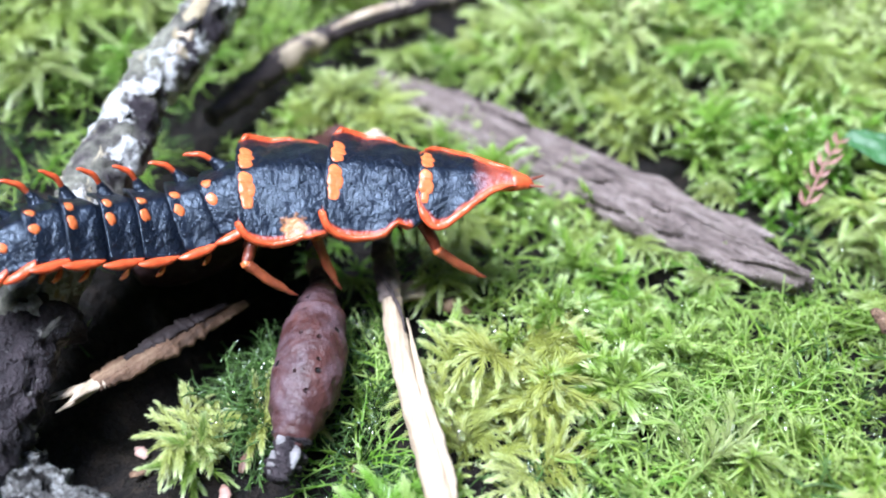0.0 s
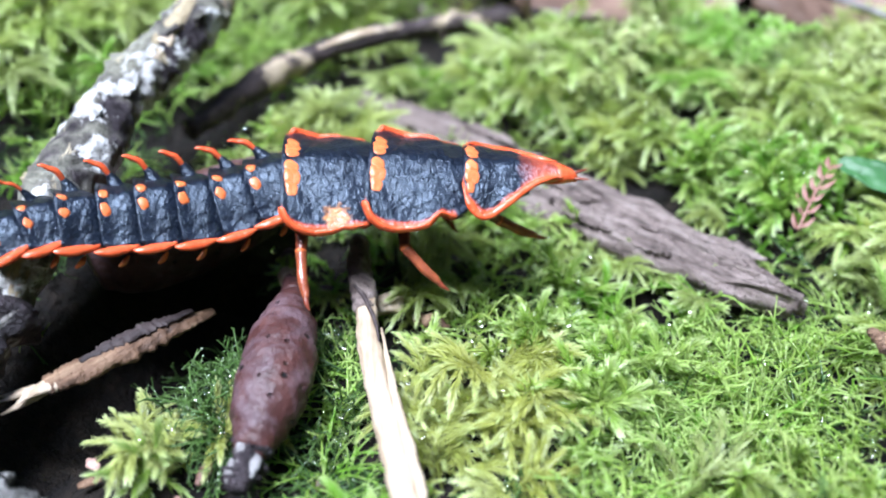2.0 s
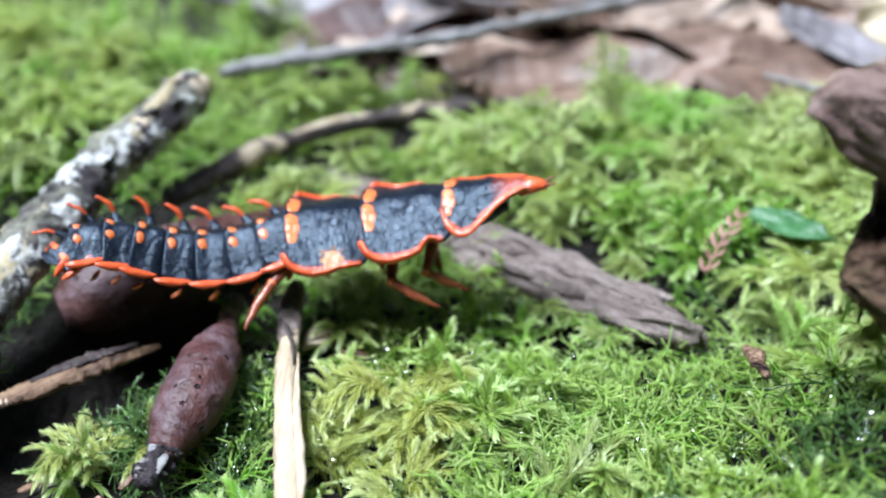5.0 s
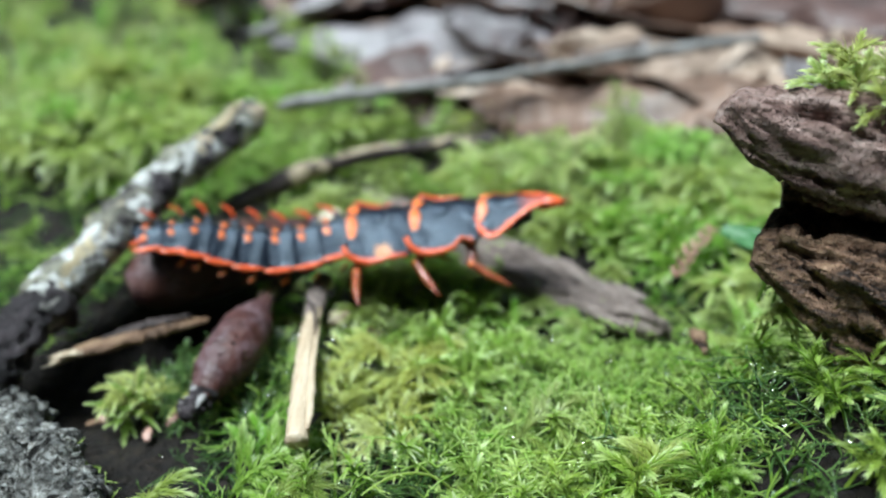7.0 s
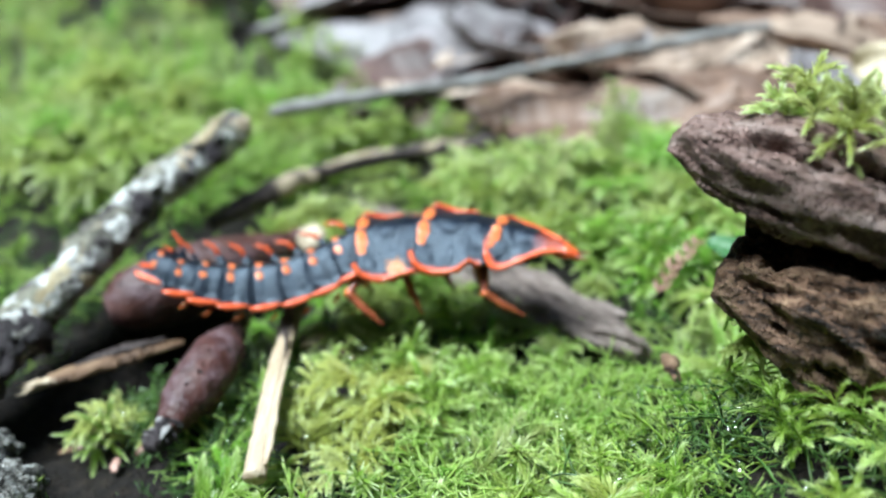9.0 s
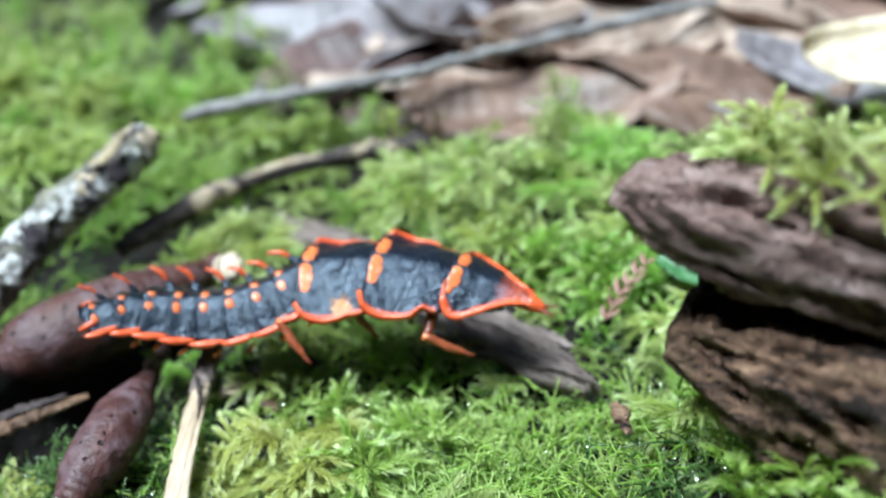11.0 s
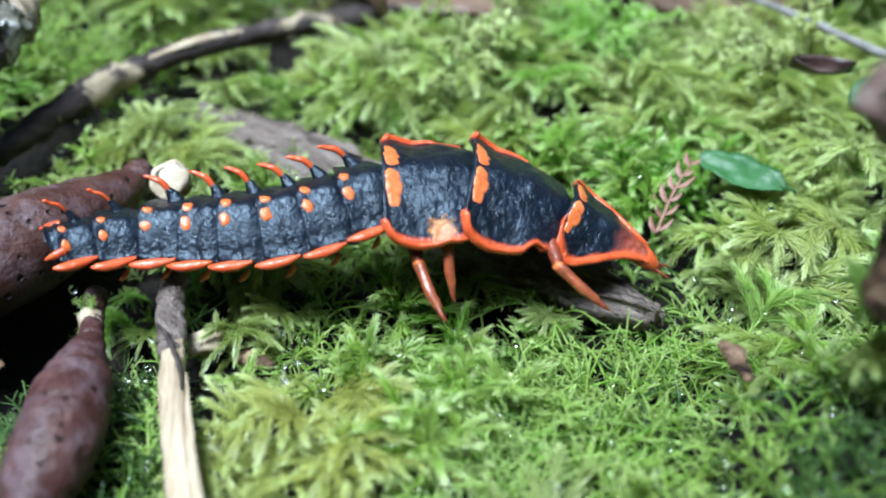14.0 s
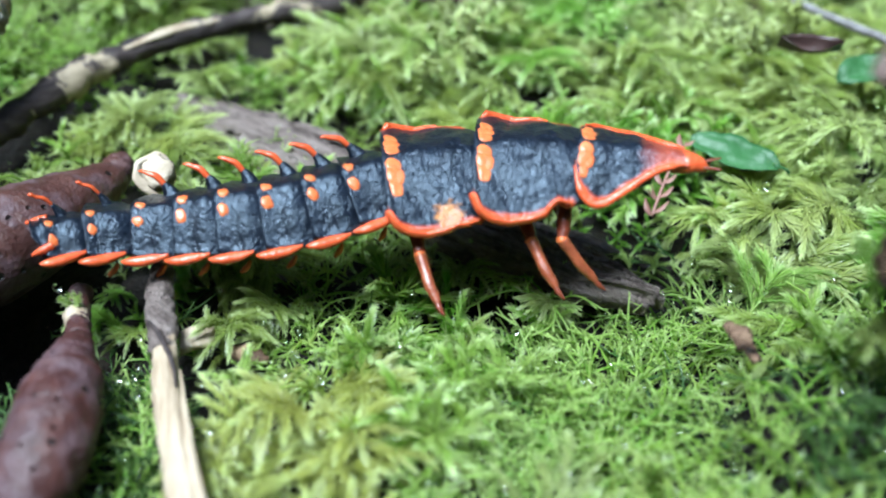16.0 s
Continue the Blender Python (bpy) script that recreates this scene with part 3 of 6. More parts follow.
    part("flake", slab(lambda u, v: (-4.2 + 2.6 * u, 61.4 - 1.6 * v + 0.4 * u, 0.1 + 0.4 * math.sin(3 * u) - 0.6 * v), lambda u, v: (-4.2 + 2.6 * u, 61.4 - 1.6 * v + 0.4 * u, -0.5 + 0.4 * math.sin(3 * u) - 0.6 * v), 6, 5), M_PALE, crumb)
    crumb = thing("bark_crumb", "small dark brown bark crumb in a gap of the moss", "bark")
    part("flake", sweep([(37.0, 53.6, 4.8), (37.5, 52, 5.0), (38.2, 50.2, 4.2)], [0.4, 0.8, 0.35], 16, 10, 0.5, 1.4, 0.7, 31), M_ROT, crumb)
    for k, (x, y, l, turn) in enumerate(((-16.6, 44.0, 2.2, 70), (-25.6, 43.5, 1.8, 20), (-17.6, 40.2, 2.0, 110), (-14.8, 52.5, 1.6, 60), (-26.8, 46.8, 1.5, 140), (-7.2, 42.6, 1.4, 100))):
        bit = thing("bark_crumb", "narrow reddish-brown bark crumb on dark soil", "bark", "bark crumbs")
        w = Vector((math.cos(radians(turn)), math.sin(radians(turn)), 0.1))
        p = Vector((x, y, ground_height(x, y) + 0.9))
        part("flake", sweep([p - w * l * 0.5, p + Vector((0, 0, 0.15)), p + w * l * 0.5], [0.25, 0.5, 0.2], 16, 10, 0.5, 1.4, 0.5, 71 + k), M_SPLINT if k % 2 else M_FROND, bit)
    crumb = thing("bark_crumb", "small brown bark crumb under the beetle's path", "bark")
    part("flake", sweep([(-0.6, 60.5, -1.6), (1, 59.7, -1.2), (2.6, 59, -1.5)], [0.4, 0.9, 0.4], 16, 10, 0.4, 1.4, 0.6, 33), M_SPLINT, crumb)


build_sticks()


def build_bark():
    strip = thing("bark_strip", "flat weathered grey-brown bark strip sunk in the moss", "bark")
    a, b = Vector((-8, 98, 0)), Vector((35, 62.5, 0))
    along = (b - a).normalized()
    side = Vector((-along.y, along.x, 0))
    width = [(0, 1.2), (0.08, 3.0), (0.3, 4.2), (0.55, 4.6), (0.75, 4.0), (0.9, 2.6), (1, 0.6)]

    def top(u, v):
        w = step(width, u) * (1 + 0.28 * noise.noise((u * 14, 2, round(v) * 5)))
        p = a + (b - a) * u + side * (v * 2 - 1) * w + along * (2.2 * noise.noise((v * 6, 9, u)))
        ridge = 0.9 * noise.noise((u * 5, v * 7, 1)) + 0.5 * noise.noise((u * 14, v * 22, 3)) + 0.35 * noise.noise((u * 30, v * 40, 5))
        return p.x, p.y, 0.9 + ridge - 1.3 * abs(v * 2 - 1) ** 3 - 1.2 * max(0, u - 0.7)

    part("bark", slab(top, lambda u, v: (lambda q: (q[0], q[1], q[2] - 1.3))(top(u, v)), 110, 40), M_STRIP, strip)
    for k in range(34):
        u, v = random.uniform(0.06, 0.92), random.uniform(0.08, 0.92)
        q = Vector(top(u, v))
        l = random.uniform(1.2, 4.0)
        part("flake", sweep([q - along * l + Vector((0, 0, -0.2)), q + Vector((0, 0, 0.15)), q + along * l + Vector((0, 0, 0.25))], [0.1, random.uniform(0.4, 0.9), 0.2], 16, 8, 0.5, 1.6, 0.5, 40 + k), M_STRIP, strip)

    chunk = thing("bark_chunk", "jagged overhanging chunk of rotten bark with moss on top", "bark")
    front = [(36.3, 45.2), (38.5, 43.2), (46, 41.5), (56, 39.5), (100, 35)]
    back = [(36.3, 46.2), (40, 49.0), (50, 50.5), (60, 51), (100, 52)]
    roof = [(36.3, 30.9), (38, 32.0), (44, 32.3), (52, 32.4), (64, 32.8), (100, 33)]
    under = [(36.3, 29.6), (38, 27.8), (40, 26.0), (43.5, 23.4), (48, 21.8), (54, 20.6), (64, 19.6), (100, 17)]

    def weathered(x0, x1, power, front_of, back_of, roof_of, under_of, seed, relief, n=170, sides=84):
        """A solid between front, back, roof and underside, with grooves that run down along its length."""
        bm = bmesh.new()
        rings = []
        for i in range(n + 1):
            x = x0 + (x1 - x0) * (i / n) ** power
            ya, yb, za, zb = step(front_of, x), step(back_of, x), step(under_of, x), step(roof_of, x)
            ring = []
            for k in range(sides):
                a = 2 * math.pi * k / sides
                c, d = math.cos(a), math.sin(a)
                c, d = math.copysign(abs(c) ** 0.55, c), math.copysign(abs(d) ** 0.7, d)
                y, z = (ya + yb) / 2 + (yb - ya) / 2 * c, (za + zb) / 2 + (zb - za) / 2 * d
                q = z + 0.42 * (x - 37)
                groove = 1.5 * noise.noise((x * 0.10, q * 0.33, y * 0.25 + seed)) + 1.1 * noise.noise((x * 0.2, q * 0.95, y * 0.7 + seed)) + 0.8 * noise.noise((x * 0.4, q * 2.2, y * 1.4 + seed)) + 0.35 * noise.noise((x * 1.8, q * 3.5, y * 3 + seed))
                groove = groove - 0.5 * abs(groove)
                size = min(1, 0.25 + (x - x0) / 7)
                ring.append(bm.verts.new(V(x + 0.6 * noise.noise((y * 0.6, z * 0.8, seed)), y + groove * c * relief * size, z + groove * d * relief * size)))
            rings.append(ring)
        for a, b in zip(rings, rings[1:]):
            for k in range(sides):
                bm.faces.new((a[k], a[(k + 1) % sides], b[(k + 1) % sides], b[k]))
        bm.faces.new(rings[0][::-1])
        bm.faces.new(rings[-1])
        bmesh.ops.recalc_face_normals(bm, faces=bm.faces)
        return bm

    part("upper_slab", weathered(36.4, 100, 1.5, front, back, roof, under, 1.0, 0.85), M_LOG, chunk)
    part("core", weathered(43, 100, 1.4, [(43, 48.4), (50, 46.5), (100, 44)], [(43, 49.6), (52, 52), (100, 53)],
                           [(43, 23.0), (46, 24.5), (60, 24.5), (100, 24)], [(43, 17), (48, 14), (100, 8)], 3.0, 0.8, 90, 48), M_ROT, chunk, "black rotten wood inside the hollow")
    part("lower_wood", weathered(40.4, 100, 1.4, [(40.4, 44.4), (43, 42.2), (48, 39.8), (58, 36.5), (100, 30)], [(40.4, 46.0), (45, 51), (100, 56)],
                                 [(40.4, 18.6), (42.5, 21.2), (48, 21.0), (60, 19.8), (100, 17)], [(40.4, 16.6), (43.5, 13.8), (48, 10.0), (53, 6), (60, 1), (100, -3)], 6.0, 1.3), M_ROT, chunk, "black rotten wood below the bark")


build_bark()


# ---- leaves ----
def leaf_mesh(length, width, curl, bend, seed, pointed=1.0, thick=0.25, nu=22, nv=10):
    def sheet(off):
        def at(u, v):
            x = (u - 0.5) * length
            w = width * 0.5 * math.sin(math.pi * min(1, u * 0.97 + 0.015)) ** (0.75 * pointed) * (1 + 0.10 * noise.noise((u * 6, seed, round(v))))
            s = v * 2 - 1
            y = s * w
            z = curl * width * s * s * 0.5 + bend * length * (4 * (u - 0.5) ** 2) * 0.25 + 0.13 * width * noise.noise((u * 4, v * 3, seed * 3.1)) + 0.005 * length * math.sin(u * 38 + abs(s) * 6)
            return x, y, z - 0.05 * width * (1 - abs(s)) ** 3 - off
        return at
    return slab(sheet(0), sheet(thick), nu, nv)


def midrib(length, width, bend, seed):
    """The raised middle vein of a leaf."""
    line = []
    for k in range(9):
        u = 0.03 + 0.94 * k / 8
        line.append(((u - 0.5) * length, 0, bend * length * (u - 0.5) ** 2 + 0.13 * width * noise.noise((u * 4, 1.5, seed * 3.1)) + 0.005 * length * math.sin(u * 38) - 0.05 * width))
    return sweep(line, [0.5, 0.5, 0.45, 0.4, 0.35, 0.3, 0.25, 0.18, 0.1], 30, 6, 0.1, 1.0, 0.8, seed)


def build_litter():
    rng = random.Random(5)
    # x, y, z, length, width, yaw, tilt, roll, kind, curl
    leaves = [
        (-16, 176, 6, 62, 30, 12, -6, 10, 2, 0.4), (20, 190, 8, 70, 34, -8, 0, -12, 0, 0.5), (6, 142, 6, 40, 16, 8, 4, -28, 1, 0.9),
        (28, 128, 4, 46, 20, 4, -3, 14, 0, 0.4), (52, 140, 6, 54, 26, -14, 6, -8, 0, 0.5), (70, 158, 8, 50, 22, 30, 0, 20, 1, 0.6),
        (44, 172, 10, 60, 28, 20, 10, -14, 0, 0.5), (76, 190, 14, 70, 32, -30, 8, 12, 3, 0.6), (98, 178, 14, 50, 16, 70, 24, 0, 1, 0.8),
        (-6, 158, 4, 50, 24, 40, 0, 8, 3, 0.5), (14, 160, 7, 46, 22, -22, 4, -6, 2, 0.5), (38, 150, 7, 44, 20, 14, 8, 20, 1, 0.5),
        (-30, 200, 6, 66, 30, -16, 0, 6, 0, 0.5), (10, 214, 10, 70, 34, 24, 6, -10, 3, 0.5), (52, 214, 14, 74, 36, -10, 10, 12, 0, 0.5),
        (92, 148, 10, 46, 22, -44, 6, -16, 0, 0.5), (60, 124, 6, 36, 18, 20, 2, 10, 0, 0.5), (78, 132, 7, 40, 20, -20, 4, 8, 2, 0.5),
        (4, 129, 2, 30, 15, -34, 10, 12, 3, 0.8), (14, 122, 3, 18, 11, 60, 30, 30, 0, 1.2), (-10, 140, 2, 30, 14, 66, 0, -14, 3, 0.6),
        (118, 200, 18, 66, 30, 40, 8, 0, 0, 0.5), (84, 228, 20, 70, 32, 12, 12, 0, 1, 0.5), (-60, 230, 8, 70, 32, 10, 0, 0, 0, 0.5),
        (124, 160, 14, 50, 24, 10, 10, 10, 1, 0.5), (30, 242, 16, 80, 36, -18, 8, 6, 2, 0.5), (-10, 250, 10, 80, 36, 20, 6, 0, 1, 0.5), (110, 240, 24, 80, 36, -12, 14, 0, 0, 0.5),
        (150, 230, 26, 80, 36, 30, 14, 0, 3, 0.5), (66, 260, 24, 80, 36, 5, 12, 0, 3, 0.5), (-44, 268, 14, 80, 36, -25, 8, 0, 3, 0.5), (24, 280, 24, 90, 40, 15, 14, 0, 0, 0.5),
    ]
    words = ("brown", "tan", "grey-purple", "dark brown")
    for k, (x, y, z, l, w, yaw, tilt, roll, kind, curl) in enumerate(leaves):
        curl, bend = curl * rng.uniform(-0.6, 1.0) * 0.6, rng.uniform(-0.35, 0.5)
        ob = part("dead_leaf", leaf_mesh(l, w, curl, bend, k, rng.uniform(0.8, 1.2), 0.4), M_LEAVES[kind])
        part("midrib", midrib(l, w, bend, k), M_LEAVES[kind], ob)
        ob.matrix_basis = pose(x * MM, y * MM, (z - 1) * MM, roll, tilt, yaw)
        tagged(ob, f"fallen {words[kind]} dry leaf lying in damp forest litter", "leaf", "leaf litter")
    for k in range(70):
        x, y = rng.uniform(-50, 130), rng.uniform(150, 300)
        if x < -10 and y < 190:
            x += 60
        kind = rng.choice((0, 0, 1, 2, 3, 3))
        ob = part("dead_leaf", leaf_mesh(rng.uniform(24, 50), rng.uniform(12, 24), rng.uniform(-0.4, 0.7), rng.uniform(-0.4, 0.6), 50 + k, 1, 0.4, 14, 8), M_LEAVES[kind])
        ob.matrix_basis = pose(x * MM, y * MM, (0.5 + max(0, y - 150) * 0.06 + rng.uniform(0, 5)) * MM, rng.uniform(-30, 30), rng.uniform(-25, 25), rng.uniform(0, 360))
        tagged(ob, f"fallen {words[kind]} dry leaf lying in damp forest litter", "leaf", "leaf litter")
    ob = part("dead_leaf", leaf_mesh(22, 12, 0.3, 0.3, 7, 0.9, 0.4), M_YELLOWLEAF)
    ob.matrix_basis = pose(77 * MM, 121 * MM, 12.5 * MM, 34, -4, -12)
    tagged(ob, "bleached cream dry leaf at the edge of the litter", "leaf")
    ob = part("curled_leaf", leaf_mesh(6.4, 2.2, 1.1, 0.35, 9, 1.3, 0.15), M_LEAVES[3])
    ob.matrix_basis = pose(56 * MM, 86 * MM, 10.2 * MM, 20, 4, -6)
    tagged(ob, "small curled brown leaf on top of moss", "leaf")
    for x, y, z, l, w, yaw, tilt, roll in ((46.2, 76.4, 4.8, 8.6, 4.3, -33, 4, 12), (63, 86, 8.0, 7.0, 3.8, 20, -10, 10)):
        sprout = thing("green_leaf", "small oval green leaf with a thin stalk in the moss", "leaf", "green leaves")
        blade = part("blade", leaf_mesh(l, w, 0.12, -0.12, x, 0.8, 0.12), M_GREEN, sprout)
        part("stalk", sweep([(l * 0.45, 0, 0), (l * 0.62, 0.3, -0.8), (l * 0.7, 0.2, -5)], [0.14, 0.14, 0.16], 12, 6, 0.1), M_GREEN, sprout)
        sprout.matrix_basis = pose(x * MM, y * MM, z * MM, roll, tilt, yaw)

    frond = thing("dry_frond", "dried reddish-brown frond tip with small scales", "frond")
    stem = curve_points([(36.8, 70.5, 2.2), (38.2, 72.8, 3.6), (39.8, 75.2, 4.6), (41.6, 77.2, 5.6)], 12)
    part("stem", sweep(stem, [0.16] * 7 + [0.09] * 5, 20, 6, 0.1), M_FROND, frond)
    for k in range(0, 11, 2):
        p = stem[k]
        t = (stem[k + 1] - p).normalized()
        for side in (-1, 1):
            out = t.cross(Vector((0, 0, 1))).normalized() * side
            l = (2.0 - 0.09 * k) * rng.uniform(0.6, 1.1)
            base = p + t * (0.35 if side > 0 else 0)
            part("scale", sweep([base, base + (out * 0.85 + t * 0.55 + Vector((0, 0, 0.25))) * l * 0.5, base + (out * 0.8 + t * 0.95 + Vector((0, 0, 0.3))) * l], [0.12, 0.36, 0.06], 10, 8, 0.25, 1, 0.35, k), M_FROND, frond)


build_litter()


# ---- the beetle ----
def fall(f, drop):
    """How far a back plate has fallen at a share f of its half-width."""
    return -drop * (0.60 * (math.sqrt(f * f + 0.004) - 0.063) / 0.939 + 0.40 * f ** 2.4)


def plate_mesh(outline, drop, nu=36, nv=32, sink=0.6, thick=0.4, wave=0.12, seed=0, rim=0.0, flare=0.0, lift=0.4):
    """A shield over the back: outline gives half-widths along x, the sides fall by drop, the front is tucked in."""
    x0, x1 = outline[0][0], outline[-1][0]
    widest = max(w for _, w in outline)

    def height(x, y):
        u, f = (x - x0) / (x1 - x0), abs(y) / widest
        z = fall(f, drop) - sink * max(0, (u - 0.6) / 0.4) ** 1.5 + (lift + flare * f) * max(0, 1 - max(0, u) / 0.3)
        return z + wave * (noise.noise((x * 0.6, y * 0.5, seed)) + 0.4 * noise.noise((x * 1.7, y * 1.3, seed + 5))) * (1 - f * 0.5) + 0.3 * max(0, f - 0.86) / 0.14

    def top(u, v):
        x = x0 + (x1 - x0) * u
        y = (v * 2 - 1) * step(outline, x)
        return x, y, height(x, y)

    bm = slab(top, lambda u, v: (lambda q: (q[0], q[1] * 0.97, q[2] - thick))(top(u, v)), nu, nv)
    if rim:
        edge = bm.verts.layers.float.new("edge")
        for v in bm.verts:
            x, y = v.co.x / MM, v.co.y / MM
            v[edge] = max(0, 1 - max(0, step(outline, x) - abs(y)) / rim) * min(1, max(0, (x1 - 1.0 - x) / 0.6) if rim < 1 else 1)
    return bm, height


def margin_path(outline, drop, side, n=14, trim=0.0, back=0.1, lift=0.85):
    x0, x1 = outline[0][0] + (0.45 if side > 0 else 0), outline[-1][0] - trim
    widest = max(w for _, w in outline)
    pts = []
    for k in range(n):
        x = x0 + (x1 - x0) * k / (n - 1)
        w = step(outline, x)
        pts.append((x, side * w, fall(w / widest, drop) + 0.02 + lift * max(0, 1 - (x - x0) / (outline[-1][0] - x0) / 0.3)))
    pts.insert(0, (pts[0][0] - back, pts[0][1] * 1.01, pts[0][2] + 0.15))
    return pts


def spot_mesh(height, x, y, rx, ry, seed=0):
    """A low irregular blister that lies on a plate."""
    bm = bmesh.new()
    rings = []
    for i, (r, up) in enumerate(((1.0, -0.08), (0.9, 0.04), (0.66, 0.09), (0.33, 0.115))):
        ring = []
        for k in range(18):
            a = 2 * math.pi * k / 18
            m = r * (1 + 0.32 * noise.noise((math.cos(a) * 1.2, math.sin(a) * 1.2, seed * 1.7)))
            px, py = x + math.cos(a) * rx * m, y + math.sin(a) * ry * m
            ring.append(bm.verts.new(V(px, py, height(px, py) + up)))
        rings.append(ring)
    for a, b in zip(rings, rings[1:]):
        for k in range(18):
            bm.faces.new((a[k], a[(k + 1) % 18], b[(k + 1) % 18], b[k]))
    bm.faces.new(rings[-1])
    bmesh.ops.recalc_face_normals(bm, faces=bm.faces)
    return bm


P_OUT = [(-0.1, 2.5), (0.3, 3.5), (0.9, 4.3), (1.7, 4.7), (2.6, 4.45), (4.0, 3.45), (5.2, 2.45), (6.4, 1.6), (7.5, 1.15), (8.5, 0.95)]
M_OUT = [(-0.2, 4.9), (0.1, 5.5), (0.6, 5.95), (1.3, 6.2), (2.2, 6.2), (4.2, 6.0), (5.2, 5.7), (5.7, 5.15), (6.2, 4.85), (6.9, 5.0), (7.6, 4.75), (8.3, 4.1), (8.8, 3.4)]
T_OUT = [(-0.2, 5.1), (0.1, 5.6), (0.6, 6.05), (1.3, 6.25), (2.5, 6.3), (4.0, 6.2), (4.9, 5.95), (5.6, 6.0), (6.6, 5.85), (7.3, 5.3), (7.9, 4.5), (8.3, 3.8)]
ABDOMEN = [(3.4, 4.1), (3.1, 4.35), (3.1, 4.4), (3.0, 4.25), (3.05, 4.0), (3.2, 3.65), (3.05, 3.1), (3.0, 2.5)]


def build_beetle():
    beetle = thing("trilobite_beetle", "black armoured larva-like beetle with orange margins walking over moss", "beetle")
    parts = {}
    for name, outline, drop, material, spots in (
            ("pronotum", P_OUT, 2.4, M_PRONOTUM, ((0.75, 0.66, 0.62), (1.6, 0.7, 0.72), (2.5, 0.4, 0.5))),
            ("mesonotum", M_OUT, 2.9, M_SHELL, ((0.8, 0.66, 0.62), (1.75, 0.74, 0.8), (2.75, 0.58, 0.7))),
            ("metanotum", T_OUT, 3.0, M_METANOTUM, ((0.85, 0.7, 0.64), (1.85, 0.74, 0.82), (2.85, 0.58, 0.74)))):
        first = name == "pronotum"
        bm, height = plate_mesh(outline, drop, 56, 48, 0.1 if first else 0.9, 0.45, 0.25, len(name), 1.0 if first else 0.9, 0.0 if first else 0.5, 0.3 if first else 0.4)
        plate = part(name, bm, material, beetle, f"black wrinkled {name} plate with orange edge")
        parts[name] = plate
        for side in (-1, 1):
            n = 22
            path = margin_path(outline, drop, side, n, 0.3 if first else 1.5 if side < 0 else 3.2, 0.1, 0.3 if first else 0.85)
            thick = [0.1] + [(0.46 - 0.14 * (k / (n - 2))) * (0.85 if first else 1) for k in range(n - 3)] + [0.2, 0.12, 0.04]
            if first:
                path, thick = path[1:], [0.1, 0.18] + thick[3:]
            part("margin", sweep(path, thick, 70, 10, 0.12, 1.0, 0.62), M_MARGIN, plate, "glossy orange edge")
            for k, (y, rx, ry) in enumerate(spots):
                part("spot", spot_mesh(height, 0.62, side * y - 0.2, rx, ry, side * 3.7 + k), M_SPOT, plate)
        if name == "pronotum":
            head = part("head", sweep([(7.2, 0, -1.1), (8.4, 0, -0.8), (9.3, 0, -0.9), (10.0, 0, -1.2)], [0.9, 0.95, 0.7, 0.3], 24, 14, 0.1, 1, 0.8), M_MARGIN, plate, "small orange-red head")
            for s in (-1, 1):
                part("antenna", sweep([(9.4, 0.3 * s, -0.9), (10.2, 0.5 * s, -0.7), (10.9, 0.7 * s, -0.5)], [0.16, 0.13, 0.05], 12, 8, 0.1), M_LEG, plate)
        deep = {"pronotum": (0.4, 6.0, 2.0), "mesonotum": (-0.5, 7.6, 3.0), "metanotum": (-1.0, 7.6, 3.2)}[name]
        part("belly", sweep([(deep[0], 0, -2.6), ((deep[0] + deep[1]) / 2, 0, -2.9), (deep[1], 0, -2.4)], [deep[2] * 0.9, deep[2], deep[2] * 0.55], 20, 18, 0.1, 0.8, 0.55), M_BELLY, plate)
    for k, (l, w) in enumerate(ABDOMEN):
        name = f"abdomen_{k + 1}"
        drop = 0.66 * w
        outline = [(-0.15, w * 0.97), (0.5, w), (l * 0.6, w * 1.0), (l, w * 0.97), (l + 0.5, w * 0.9)]
        bm, height = plate_mesh(outline, drop, 18, 26, 0.9, 0.35, 0.16, k)
        seg = part("abdomen_plate", bm, M_SHELL, beetle, "black abdominal plate with orange side spines")
        parts[name] = seg
        for side in (-1, 1):
            e = -drop
            if side == -1:
                path = [(l * 0.86, -w * 0.95, e + 0.1), (l * 0.5, -w - 0.1, e + 0.15), (0.5, -w - 0.34, e + 0.3), (-0.35, -w - 0.46, e + 0.5), (-0.85, -w - 0.46, e + 0.62)]
                thick = [0.16, 0.42, 0.47, 0.34, 0.1]
            else:
                small = 1 if k < 6 else 0.62
                part("horn", sweep([(l * 0.62, w * 0.66, e * 0.75 - 0.9), (l * 0.5, w * 0.88, e + 0.15), (l * 0.4, w + 0.1 * small, e + 0.85), (l * 0.32, w + 0.28 * small, e + 1.3)],
                                   [1.2 * small, 0.85 * small, 0.5 * small, 0.28 * small], 22, 12, 0.08, 1, 0.85), M_SHELL, seg, "black horn under the upper spine")
                path = [(l * 0.38, w + 0.16 * small, e + 1.0), (l * 0.2, w + 0.55 * small, e + 1.9), (0.0, w + 0.72 * small, e + 2.25), (-0.45 * small, w + 0.8 * small, e + 2.5), (-0.8 * small, w + 0.84 * small, e + 2.55)]
                thick = [0.26 * small, 0.29 * small, 0.24 * small, 0.18, 0.09]
            part("side_spine", sweep(path, thick, 26, 10, 0.08, 1, 0.8), M_MARGIN, seg, "orange backward side spine")
            part("spot", spot_mesh(height, 0.48, -1.3 if side < 0 else 0.1, 0.44 if k < 6 else 0.36, 0.55 if k < 5 else 0.42, k * 1.7 + side), M_SPOT, seg)
